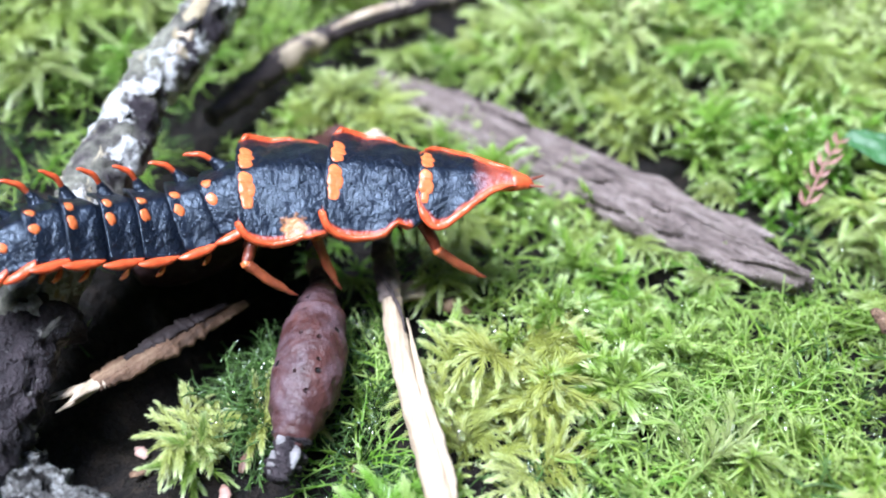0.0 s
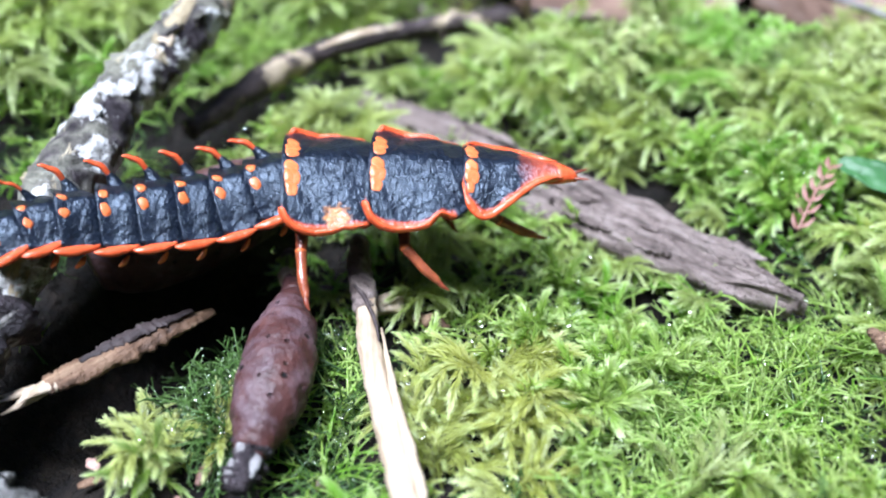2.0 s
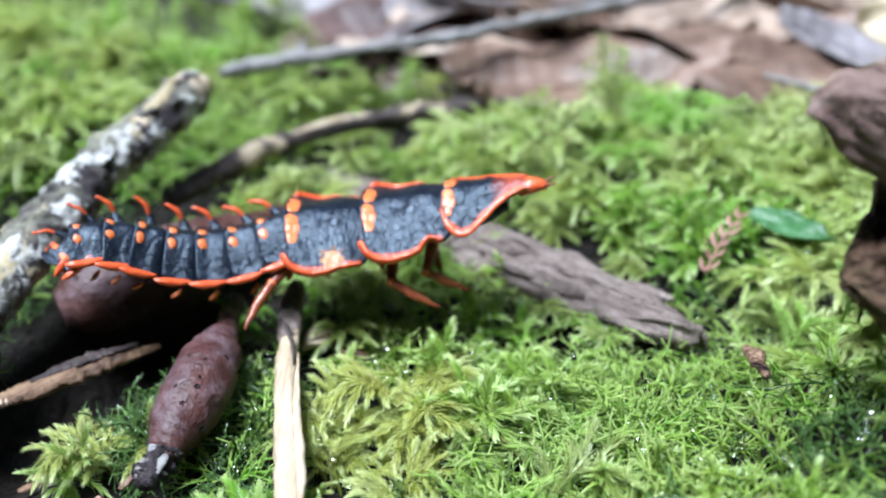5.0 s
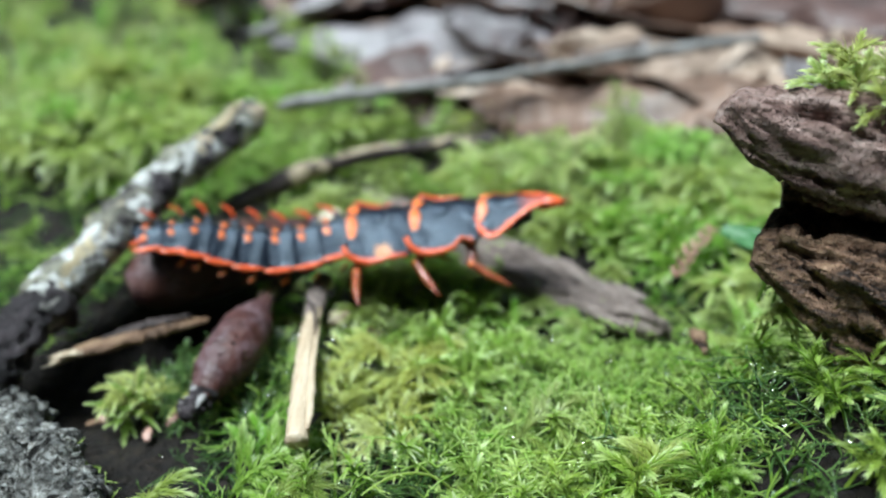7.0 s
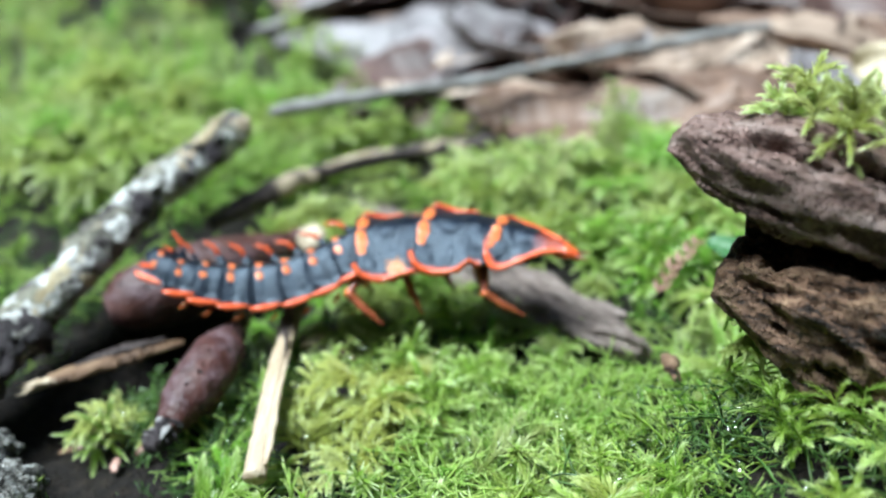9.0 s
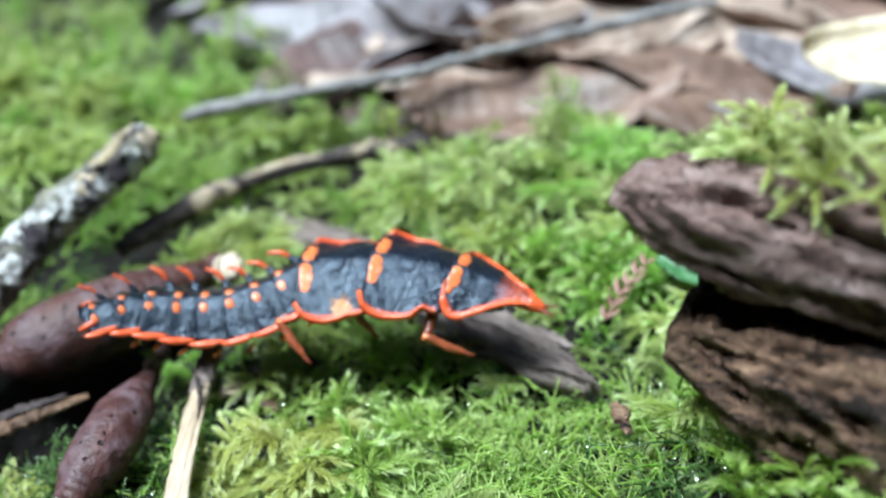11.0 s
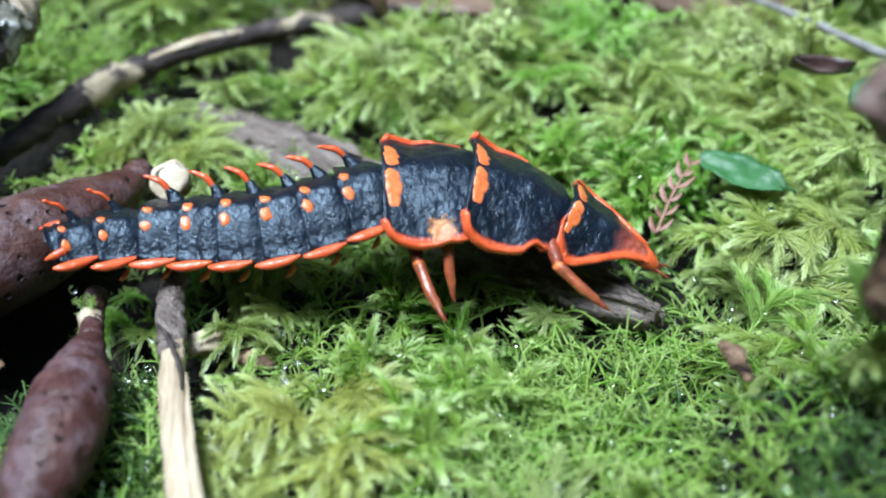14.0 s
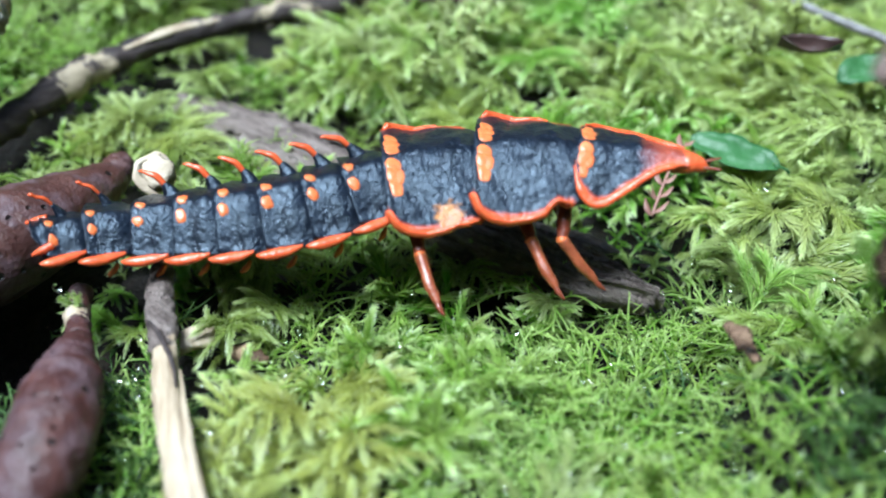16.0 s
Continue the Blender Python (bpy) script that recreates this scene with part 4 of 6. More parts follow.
            if k < 7:
                part("belly_spike", sweep([(1.7, side * (w * 0.86 - 0.3), e - 1.5), (1.3, side * (w * 0.86 + 0.1), e - 1.8), (0.8, side * (w * 0.86 + 0.35), e - 2.05)], [0.12, 0.25, 0.12], 12, 8, 0.05), M_SPOT, seg)
        part("belly", sweep([(-0.6, 0, -drop - 0.2), (l * 0.5, 0, -drop - 0.5), (l + 0.6, 0, -drop - 0.2)], [w * 0.72, w * 0.8, w * 0.72], 14, 16, 0.06, 0.8, 0.42), M_BELLY, seg)
        if k == 7:
            part("tail_plate", plate_mesh([(-0.9, 0.9), (-0.5, 1.5), (0.4, 2.1)], 0.9, 14, 16, 0.3, 0.3, 0.1, 4)[0], M_SHELL, seg)
            for side in (-1, 1):
                part("tail_spine", sweep([(0.4, side * 1.6, -0.7), (-0.5, side * 1.75, -0.85), (-1.3, side * 1.9, -0.95)], [0.33, 0.33, 0.1], 16, 10, 0.08), M_MARGIN, seg)
    legs = {}
    for name in ("front", "middle", "hind"):
        for side in (-1, 1):
            upper = part("upper_leg", sweep([(-0.8, 0, 0.1), (0.3, 0, 0), (2.3, 0, 0.1), (4.5, 0, 0), (5.4, 0, 0)], [0.5, 0.68, 0.64, 0.52, 0.44], 28, 14, 0.07), M_LEG, beetle, "dark reddish-brown upper leg")
            lower = part("lower_leg", sweep([(-0.2, 0, 0), (0.3, 0, 0), (1.2, 0, 0.05), (2.6, 0, 0.12), (3.7, 0, 0.02), (4.2, 0, 0)], [0.38, 0.5, 0.45, 0.44, 0.35, 0.27], 32, 14, 0.08), M_SHIN, beetle, "paler orange-brown lower leg with claw")
            part("knee", sweep([(-0.4, 0, 0), (-0.05, 0, 0), (0.3, 0, 0)], [0.3, 0.5, 0.34], 10, 12, 0.12), M_SPOT, lower, "pale orange knee")
            part("foot", sweep([(4.0, 0, 0), (4.4, 0, 0.03), (4.8, 0, -0.02), (5.3, 0, -0.18)], [0.22, 0.24, 0.18, 0.07], 14, 10, 0.06), M_LEG, lower)
            legs[name, side] = (upper, lower)
    return beetle, parts, legs


beetle, plates, legs = build_beetle()


# ---- moss ----
class Shoots:
    """Collects the points and triangles of one shoot."""

    def __init__(self):
        self.v, self.f, self.t = [], [], []

    def blade(self, base, way, length, width, droop=0.15, out=0.5):
        """A fine pointed leaf of two triangles; out: how far along its branch it sits."""
        way = way.normalized()
        side = way.cross(Vector((0.2, 0.1, 1)))
        side = side.normalized() if side.length > 0.05 else Vector((1, 0, 0))
        up = side.cross(way)
        k = len(self.v)
        mid = base + way * length * 0.4 + up * length * 0.06
        self.v += [base, mid + side * width * 0.5, mid - side * width * 0.5, base + way * length - up * length * droop]
        self.f += [(k, k + 1, k + 2), (k + 1, k + 3, k + 2)]
        self.t += [0.08 + 0.5 * out, 0.24 + 0.5 * out, 0.24 + 0.5 * out, 0.5 + 0.5 * out]

    def leaf(self, base, way, length, width, bend=0.25, fold=0.3):
        way = way.normalized()
        side = way.cross(Vector((0, 0, 1)))
        side = side.normalized() if side.length > 0.05 else Vector((1, 0, 0))
        up = side.cross(way)
        k = len(self.v)
        mid = base + way * length * 0.42 + up * length * bend * 0.25
        tip = base + way * length - up * length * bend
        self.v += [base, mid + side * width * 0.5 + up * width * fold, mid, mid - side * width * 0.5 + up * width * fold, tip]
        self.f += [(k, k + 2, k + 1), (k, k + 3, k + 2), (k + 1, k + 2, k + 4), (k + 2, k + 3, k + 4)]
        self.t += [0.1, 0.55, 0.4, 0.55, 1.0]

    def string(self, pts, r0, r1, t0=0.25, t1=0.6):
        k, n = len(self.v), len(pts)
        for i, p in enumerate(pts):
            t = (pts[min(i + 1, n - 1)] - pts[max(i - 1, 0)]).normalized()
            s = t.cross(Vector((0.3, 0.2, 0.93))).normalized()
            u = s.cross(t)
            r = r0 + (r1 - r0) * i / (n - 1)
            self.v += [p + s * r, p - s * r * 0.5 + u * r * 0.87, p - s * r * 0.5 - u * r * 0.87]
            self.t += [t0 + (t1 - t0) * i / (n - 1)] * 3
        for i in range(n - 1):
            a = k + 3 * i
            for j in range(3):
                b, c = a + j, a + (j + 1) % 3
                self.f += [(b, c, c + 3), (b, c + 3, b + 3)]

    def arrays(self):
        return np.array([tuple(p) for p in self.v], dtype=np.float32), np.array(self.f, dtype=np.int32), np.array(self.t, dtype=np.float32)


def star_shoot(rng):
    """An upright shoot with a rosette of broad curved pointed leaves."""
    s = Shoots()
    h = rng.uniform(5.0, 7.6)
    lean = Vector((rng.uniform(-1, 1), rng.uniform(-1, 1), 0)) * 1.8
    n = rng.randint(36, 46)
    s.string([lean * f * f + Vector((0, 0, h * f)) for f in (0, 0.35, 0.7, 1)], 0.2, 0.1)
    for i in range(n):
        f = i / (n - 1)
        a = i * 2.39996 + rng.uniform(-0.4, 0.4)
        g = 0.35 + 0.65 * f ** 0.7
        e = radians(-8 + 72 * f ** 2.0 + rng.uniform(-14, 14))
        way = Vector((math.cos(a) * math.cos(e), math.sin(a) * math.cos(e), math.sin(e)))
        s.leaf(lean * g * g + Vector((0, 0, h * g)), way, rng.uniform(1.6, 2.9) * (1 - 0.3 * f ** 2), rng.uniform(0.26, 0.42), rng.uniform(0.05, 0.45), 0.25)
    return s.arrays()


def plume(s, at, rng, n, longest, width):
    """A foxtail: fine leaves all round a stem, spread at its foot and pressed together at its point."""
    for i in range(n):
        f = (i + rng.random()) / n
        p = at(f)
        t = (at(min(1, f + 0.03)) - at(max(0, f - 0.03))).normalized()
        side = t.cross(Vector((0.1, 0.2, 1))).normalized()
        up = side.cross(t)
        a = i * 2.39996 + rng.uniform(-0.5, 0.5)
        l = longest * (0.55 + 0.5 * math.sin(math.pi * (0.2 + 0.6 * f))) * (1 - 0.3 * f ** 3) * rng.uniform(0.75, 1.25)
        out = side * math.cos(a) + up * math.sin(a) * 0.8
        s.blade(p, out * rng.uniform(0.45, 0.8) * (1 - 0.62 * f) + t, l, width, rng.uniform(-0.12, 0.22), f)
    for k in range(3):
        s.blade(at(0.96), at(1) - at(0.9) + Vector((rng.uniform(-0.06, 0.06), rng.uniform(-0.06, 0.06), rng.uniform(-0.03, 0.06))), longest * 0.85, width, 0.1, 1.0)


def feather_shoot(rng):
    """An arching foxtail with two rows of drooping pointed side arms."""
    s = Shoots()
    h, reach, sway = rng.uniform(4.8, 7.0), rng.uniform(5.0, 8.5), rng.uniform(-1.5, 1.5)

    def at(f):
        return Vector((reach * f * f * 0.5 + reach * 0.5 * f, sway * math.sin(f * 2.4), h * (1 - (1 - f) ** 2.2) - 2.8 * f ** 3))

    s.string([at(k / 7) for k in range(8)], 0.24, 0.1)
    plume(s, at, rng, 110, 1.5, 0.125)
    for i in range(rng.randint(8, 10)):
        f = 0.12 + 0.62 * (i + rng.random()) / 9
        p = at(f)
        t = (at(f + 0.03) - at(f - 0.03)).normalized()
        side = t.cross(Vector((0, 0, 1))).normalized() * (-1 if i % 2 else 1)
        w = (side * rng.uniform(0.7, 1.1) + t * rng.uniform(0.4, 0.9) + Vector((0, 0, rng.uniform(0.05, 0.5)))).normalized()
        l = rng.uniform(3.6, 5.6) * (1.15 - 0.5 * f)

        def arm(g, p=p, w=w, l=l):
            return p + w * l * g - Vector((0, 0, 1.7 * g * g))

        s.string([arm(k / 3) for k in range(4)], 0.14, 0.05)
        plume(s, arm, rng, int(16 + l * 10), 1.3, 0.12)
    return s.arrays()


def crown_shoot(rng):
    """An upright shoot that ends in a star of short pointed foxtails."""
    s = Shoots()
    h = rng.uniform(4.5, 7.0)
    lean = Vector((rng.uniform(-1, 1), rng.uniform(-1, 1), 0)) * 1.6

    def at(f):
        return lean * f * f + Vector((0, 0, h * f))

    s.string([at(k / 3) for k in range(4)], 0.22, 0.12)
    n = rng.randint(9, 12)
    for i in range(n):
        f = 0.45 + 0.5 * i / n
        a = i * 2.39996 + rng.uniform(-0.3, 0.3)
        e = radians(8 + 58 * (i / n) ** 1.6 + rng.uniform(-12, 12))
        w = Vector((math.cos(a) * math.cos(e), math.sin(a) * math.cos(e), math.sin(e)))
        l = rng.uniform(2.6, 4.4) * (1.1 - 0.35 * i / n)

        def arm(g, p=at(f), w=w, l=l):
            return p + w * l * g - Vector((0, 0, 0.9 * g * g))

        s.string([arm(0), arm(0.5), arm(0.9)], 0.13, 0.05)
        plume(s, arm, rng, int(10 + l * 8), 1.3, 0.15)
    return s.arrays()


def tangle_shoot(rng):
    """Thin curling threads that fork again and again, with a few tiny leaves."""
    s = Shoots()

    def wild(up):
        return Vector((rng.uniform(-1, 1), rng.uniform(-1, 1), rng.uniform(-0.4, up)))

    for k in range(rng.randint(3, 4)):
        a = rng.uniform(0, 6.28)
        p = Vector((rng.uniform(-1, 1), rng.uniform(-1, 1), 0))
        way = Vector((0.3 * math.cos(a), 0.3 * math.sin(a), 1)).normalized()
        pts = [p.copy()]
        h = rng.uniform(7, 10)
        curl = Vector((0.14 * math.cos(a) + rng.uniform(-0.2, 0.2), 0.14 * math.sin(a) + rng.uniform(-0.2, 0.2), 0))
        for i in range(8):
            way = (way + curl + Vector((rng.uniform(-0.14, 0.14), rng.uniform(-0.14, 0.14), -0.05 * i))).normalized()
            p = p + way * h / 7
            pts.append(p.copy())
        s.string(pts, 0.2, 0.11, 0.3, 0.75)
        for i in range(3, 9):
            t = (pts[i] - pts[i - 1]).normalized()
            if rng.random() < 0.65:
                w = (wild(0.8) + t * 0.8).normalized()
                side = wild(0.5) * 0.4
                l = rng.uniform(1.6, 3.0)
                arm = [pts[i] + w * l * g + side * l * g * g for g in (0, 0.33, 0.66, 1.0)]
                s.string(arm, 0.15, 0.08, 0.45, 0.85)
                end = arm[2] + (w + wild(0.8) * 0.9).normalized() * rng.uniform(0.7, 1.3)
                s.string([arm[2], end], 0.11, 0.06, 0.7, 0.9)
                s.blade(end, end - arm[2], rng.uniform(0.4, 0.7), 0.18, 0.1, 0.8)
                s.blade(arm[1], wild(0.6) + w * 0.5, rng.uniform(0.5, 0.9), 0.2)
            s.blade(pts[i - 1].lerp(pts[i], rng.random()), wild(0.6) + t * 0.6, rng.uniform(0.6, 1.0), 0.22)
    return s.arrays()


def sprig_shoot(rng):
    """A taller pale shoot with drooping side arms."""
    s = Shoots()
    h = rng.uniform(11, 17)
    lean = Vector((rng.uniform(-1, 1), rng.uniform(-1, 1), 0)) * 6
    pts = [lean * f * f + Vector((0, 0, h * (f - 0.25 * f ** 3))) for f in [k / 7 for k in range(8)]]
    s.string(pts, 0.3, 0.22)
    for i in range(2, 8):
        for j in range(3):
            a = rng.uniform(0, 6.28)
            w = Vector((math.cos(a), math.sin(a), 0.5))
            mid = pts[i] + w * rng.uniform(0.9, 2.0)
            end = mid + Vector((w.x * 0.6, w.y * 0.6, rng.uniform(-2.2, 0.6)))
            s.string([pts[i], mid, end], 0.24, 0.17)
            for q in (mid, end):
                for z in range(4):
                    s.leaf(q, Vector((rng.uniform(-1, 1), rng.uniform(-1, 1), rng.uniform(0, 1))), 0.95, 0.5, 0.2)
    return s.arrays()


def strew(name, shoots, places, material, label):
    """One mesh of many shoots; places are rows of x, y, z, size, yaw, lean, lean's way in millimetres and radians."""
    rng = np.random.default_rng(len(places))
    verts, faces, tips, tones, base = [], [], [], [], 0
    for x, y, z, size, yaw, lean, way in places:
        v, f, tip = shoots[int(rng.integers(len(shoots)))]
        m = np.array(Matrix.Rotation(lean, 3, Vector((math.cos(way), math.sin(way), 0))) @ Matrix.Rotation(yaw, 3, 'Z'), dtype=np.float32)
        verts.append((v @ m.T * size + (x, y, z)) * MM)
        faces.append(f + base)
        tips.append(tip)
        tones.append(np.full(len(v), min(1, max(0, 0.5 + 0.9 * noise.noise((x * 0.07, y * 0.07, 41)) + 0.7 * (rng.random() - 0.5))), dtype=np.float32))
        base += len(v)
    verts, faces = np.concatenate(verts).astype(np.float32), np.concatenate(faces).astype(np.int32)
    me = bpy.data.meshes.new(name)
    me.vertices.add(len(verts))
    me.vertices.foreach_set("co", verts.ravel())
    me.loops.add(faces.size)
    me.loops.foreach_set("vertex_index", faces.ravel())
    me.polygons.add(len(faces))
    me.polygons.foreach_set("loop_start", np.arange(0, faces.size, 3, dtype=np.int32))
    me.polygons.foreach_set("loop_total", np.full(len(faces), 3, dtype=np.int32))
    me.update(calc_edges=True)
    me.attributes.new("tip", 'FLOAT', 'POINT').data.foreach_set("value", np.concatenate(tips))
    me.attributes.new("tone", 'FLOAT', 'POINT').data.foreach_set("value", np.concatenate(tones))
    me.materials.append(material)
    return tagged(new(name, me), label, "moss", kind="stuff")


# Clumps of one kind: x, y, radius, kind.
CLUMPS = [(38, 94, 9, "feather"), (60, 100, 13, "feather"), (32, 84, 7, "crown"), (5, 46, 8.5, "plume"), (-20.8, 44.4, 5, "plume"), (13, 58.5, 6.5, "crown"), (15.5, 50.5, 4.5, "crown"), (3, 37, 4.5, "crown"),
          (27, 45, 13, "tangle"), (34, 58, 10, "tangle"), (20, 40, 7, "tangle"), (24, 57, 5, "tangle"), (-6, 46, 3, "crown"), (-17, 40, 4, "tangle"), (48.5, 46, 3.6, "crown"), (49.5, 37.5, 4, "crown"), (48, 28, 12, "crown"), (-40, 66, 11, "tangle"),
          (-38, 90, 12, "tangle"), (-10, 92, 9, "feather"), (38, 80, 9, "crown"), (28, 95, 12, "feather"), (50, 70, 9, "feather"), (16, 92, 7, "crown"), (44, 92, 9, "feather"), (-1, 65, 6, "feather"), (7, 65, 5, "tangle"), (-60, 110, 20, "feather")]


def moss_kind(x, y, rng):
    best, kind = 1.0, None
    for cx, cy, r, k in CLUMPS:
        d = math.hypot(x - cx, y - cy) / r + rng.uniform(-0.25, 0.25)
        if d < best:
            best, kind = d, k
    if kind:
        return kind if rng.random() < 0.9 else rng.choice(("star", "crown", "feather")), True
    n = noise.noise((x * 0.06, y * 0.06, 11)) + rng.uniform(-0.3, 0.3)
    return "tangle" if n < -0.26 else "star" if n < -0.14 else "crown" if n < 0.1 else "feather", False


def litter(x, y):
    """Whether bare leaf litter lies here instead of moss."""
    edge = step([(-200, 330), (-70, 235), (-42, 178), (-15, 140), (2, 124), (20, 126), (45, 122), (70, 124), (90, 140), (110, 400)], x)
    return y > edge + 5 * noise.noise((x * 0.08, 1, 2))


def build_moss():
    rng = random.Random(11)
    kinds = {"star": [], "crown": [], "feather": [], "tangle": [], "deep": [], "cap": [], "plume": []}
    x0, x1, y0, y1 = -85, 105, 8, 150
    pitch = 2.45
    for j in range(int((y1 - y0) / pitch)):
        for i in range(int((x1 - x0) / pitch)):
            x, y = x0 + (i + rng.random()) * pitch, y0 + (j + rng.random()) * pitch
            if litter(x, y) or math.hypot(x - 46, y - 75.5) < 3.6 and rng.random() < 0.6:
                continue
            # Outside what the walk shows well, the moss thins.
            if (x < -55 or x > 75 or y > 112) and rng.random() < 0.45:
                continue
            # Beyond the beetle the cushions are larger, with gaps between them.
            if y > 74 and noise.noise((x * 0.1, y * 0.1, 31)) < -0.16 and rng.random() < 0.8:
                continue
            c = covered(x, y)
            if c < 0.1:
                continue
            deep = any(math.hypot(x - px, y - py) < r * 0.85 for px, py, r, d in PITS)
            # Zones that look shaded: most shoots here take the shade-darkened moss colour.
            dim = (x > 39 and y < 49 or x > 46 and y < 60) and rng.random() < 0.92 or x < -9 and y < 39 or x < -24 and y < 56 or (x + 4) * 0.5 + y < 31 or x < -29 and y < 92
            clump = math.hypot((x + 20.6) / 3.7, (y - 45.0) / 3.2) < 1
            if not clump and -34 < x < -13 and 37 < y < 60 and rng.random() < 0.82:
                continue
            if (x < -23 and y < 52 or x < -14 and y < 41) and not clump and rng.random() < 0.94:
                continue
            if dim and not clump and rng.random() < 0.3:
                continue
            if deep and rng.random() < 0.9:
                continue
            kind, inside = moss_kind(x, y, rng)
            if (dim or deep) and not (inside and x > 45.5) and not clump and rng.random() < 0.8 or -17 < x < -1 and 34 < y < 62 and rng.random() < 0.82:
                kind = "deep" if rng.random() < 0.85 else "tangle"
            # Some near shoots also turn to shade-darkened moss, as dark gaps between cushions.
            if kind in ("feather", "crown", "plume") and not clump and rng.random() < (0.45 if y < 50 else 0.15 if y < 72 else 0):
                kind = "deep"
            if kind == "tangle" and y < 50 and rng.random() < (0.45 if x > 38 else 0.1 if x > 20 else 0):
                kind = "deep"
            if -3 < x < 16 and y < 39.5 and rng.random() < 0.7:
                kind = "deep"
            size = rng.uniform(0.75, 1.15) * (0.42 + 0.58 * min(1, c / (3.2 if y < 76 else 6.5))) * {"feather": 1.0, "plume": 1.0, "star": 1.02}.get(kind, 0.95)
            size *= 0.62 + 0.62 * min(1, max(0, 0.5 + 1.1 * noise.noise((x * 0.13, y * 0.13, 21)))) + 0.25 * rng.random() ** 2
            if kind == "deep":
                size *= 0.8 if x > 20 else 0.6
            elif clump:
                size *= 0.72
            elif inside and kind in ("plume", "crown") and y < 64 and x < 26:
                size *= 0.95
                x2, y2 = x + rng.uniform(-1.6, 1.6), y + rng.uniform(-1.6, 1.6)
                kinds[kind].append((x2, y2, ground_height(x2, y2) - 0.2, size * rng.uniform(0.75, 1.1), rng.uniform(0, 6.28), rng.uniform(0, 0.5), rng.uniform(0, 6.28)))
            elif y > 76:
                size *= (1.05 if y < 95 else 1.2) if x > -25 else 1.35
            elif 61 < y < 70 and 8 < x < 28:
                size *= 0.5
            elif 58 < y < 74 and 27 < x < 42:
                size *= 0.66
            elif 55 < y < 74 and -38 < x < 40:
                size *= 0.72
            size = min(size, {"star": 1.15, "crown": 1.2, "tangle": 0.95}.get(kind, 1.6))
            lean = rng.uniform(0, 0.75 if kind == "star" else 0.45)
            if kind == "tangle" and rng.random() < (0.9 if 18 < x < 40 else 0.5):
                kinds[kind].append((x + rng.uniform(-1.2, 1.2), y + rng.uniform(-1.2, 1.2), ground_height(x, y) - 0.2, size * rng.uniform(0.8, 1.1), rng.uniform(0, 6.28), lean, rng.uniform(0, 6.28)))
            kinds[kind].append((x, y, ground_height(x, y) - 0.4, size, rng.uniform(0, 6.28), lean, rng.uniform(0, 6.28)))
    # Far moss, seen small and soft.
    for k in range(1000):
        x, y = rng.uniform(-190, 130), rng.uniform(118, 330)
        if litter(x, y) or noise.noise((x * 0.06, y * 0.06, 33)) < -0.15:
            continue
        kinds["feather" if rng.random() < 0.3 else "star"].append((x, y, ground_height(x, y), rng.uniform(1.2, 2.0), rng.uniform(0, 6.28), rng.uniform(0, 0.5), rng.uniform(0, 6.28)))
    for k in range(900):
        a, r = rng.uniform(0, 6.28), rng.uniform(150, 460)
        x, y = r * math.sin(a), 80 + r * math.cos(a)
        if y < 110 and not (-90 < x < 110 and y > 0):
            kinds["star"].append((x, y, ground_height(x, y), rng.uniform(1.5, 2.6), rng.uniform(0, 6.28), rng.uniform(0, 0.5), rng.uniform(0, 6.28)))
    # Short moss in the gaps beside the pod, mostly in the shade-darkened colour.
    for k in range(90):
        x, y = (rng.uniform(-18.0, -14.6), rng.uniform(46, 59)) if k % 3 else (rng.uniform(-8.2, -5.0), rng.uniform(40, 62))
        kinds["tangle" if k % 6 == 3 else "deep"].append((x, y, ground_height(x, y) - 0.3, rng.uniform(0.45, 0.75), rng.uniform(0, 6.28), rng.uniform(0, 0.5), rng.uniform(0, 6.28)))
    # Plumes that hang before the hollow of the bark chunk.
    for k in range(6):
        kinds["feather"].append((rng.uniform(41.0, 44.0), rng.uniform(45.5, 47), rng.uniform(8, 13), rng.uniform(0.5, 0.75), rng.uniform(-0.9, 0.6), rng.uniform(0.0, 0.5), rng.uniform(0, 6.28)))
    # Moss that creeps over the near edge of the bark strip.
    for k in range(30):
        f = rng.uniform(0.15, 1.0)
        w = step([(0, 1.2), (0.3, 4.0), (0.6, 4.4), (0.9, 2.6), (1, 0.8)], f) + rng.uniform(0.2, 1.8)
        x, y = -8 + 43 * f - 0.637 * w, 98 - 35.5 * f - 0.77 * w
        kinds["feather" if k % 3 else "tangle"].append((x, y, -3.2, rng.uniform(0.45, 0.75), rng.uniform(0, 6.28), rng.uniform(0, 0.4), rng.uniform(0, 6.28)))
    # Tufts that grow on the chunk of bark and on stalks.
    for k in range(70):
        x = rng.uniform(45.0, 80)
        y = rng.uniform(42.0 + max(0, 50 - x) * 0.8, 50)
        kinds["cap"].append((x, y, step([(37, 28.4), (44, 29.6), (52, 29.8), (64, 30.2), (100, 30.5)], x), rng.uniform(0.65, 1.0), rng.uniform(3.5, 5.9), rng.uniform(0.3, 0.9), rng.uniform(-0.5, 0.5)))
    for k in range(4):
        kinds["star"].append((-12.2 + rng.uniform(-0.8, 0.8), 62.8 + rng.uniform(-0.8, 0.8), 1.4, 0.22, rng.uniform(0, 6.28), 0.3, rng.uniform(0, 6.28)))
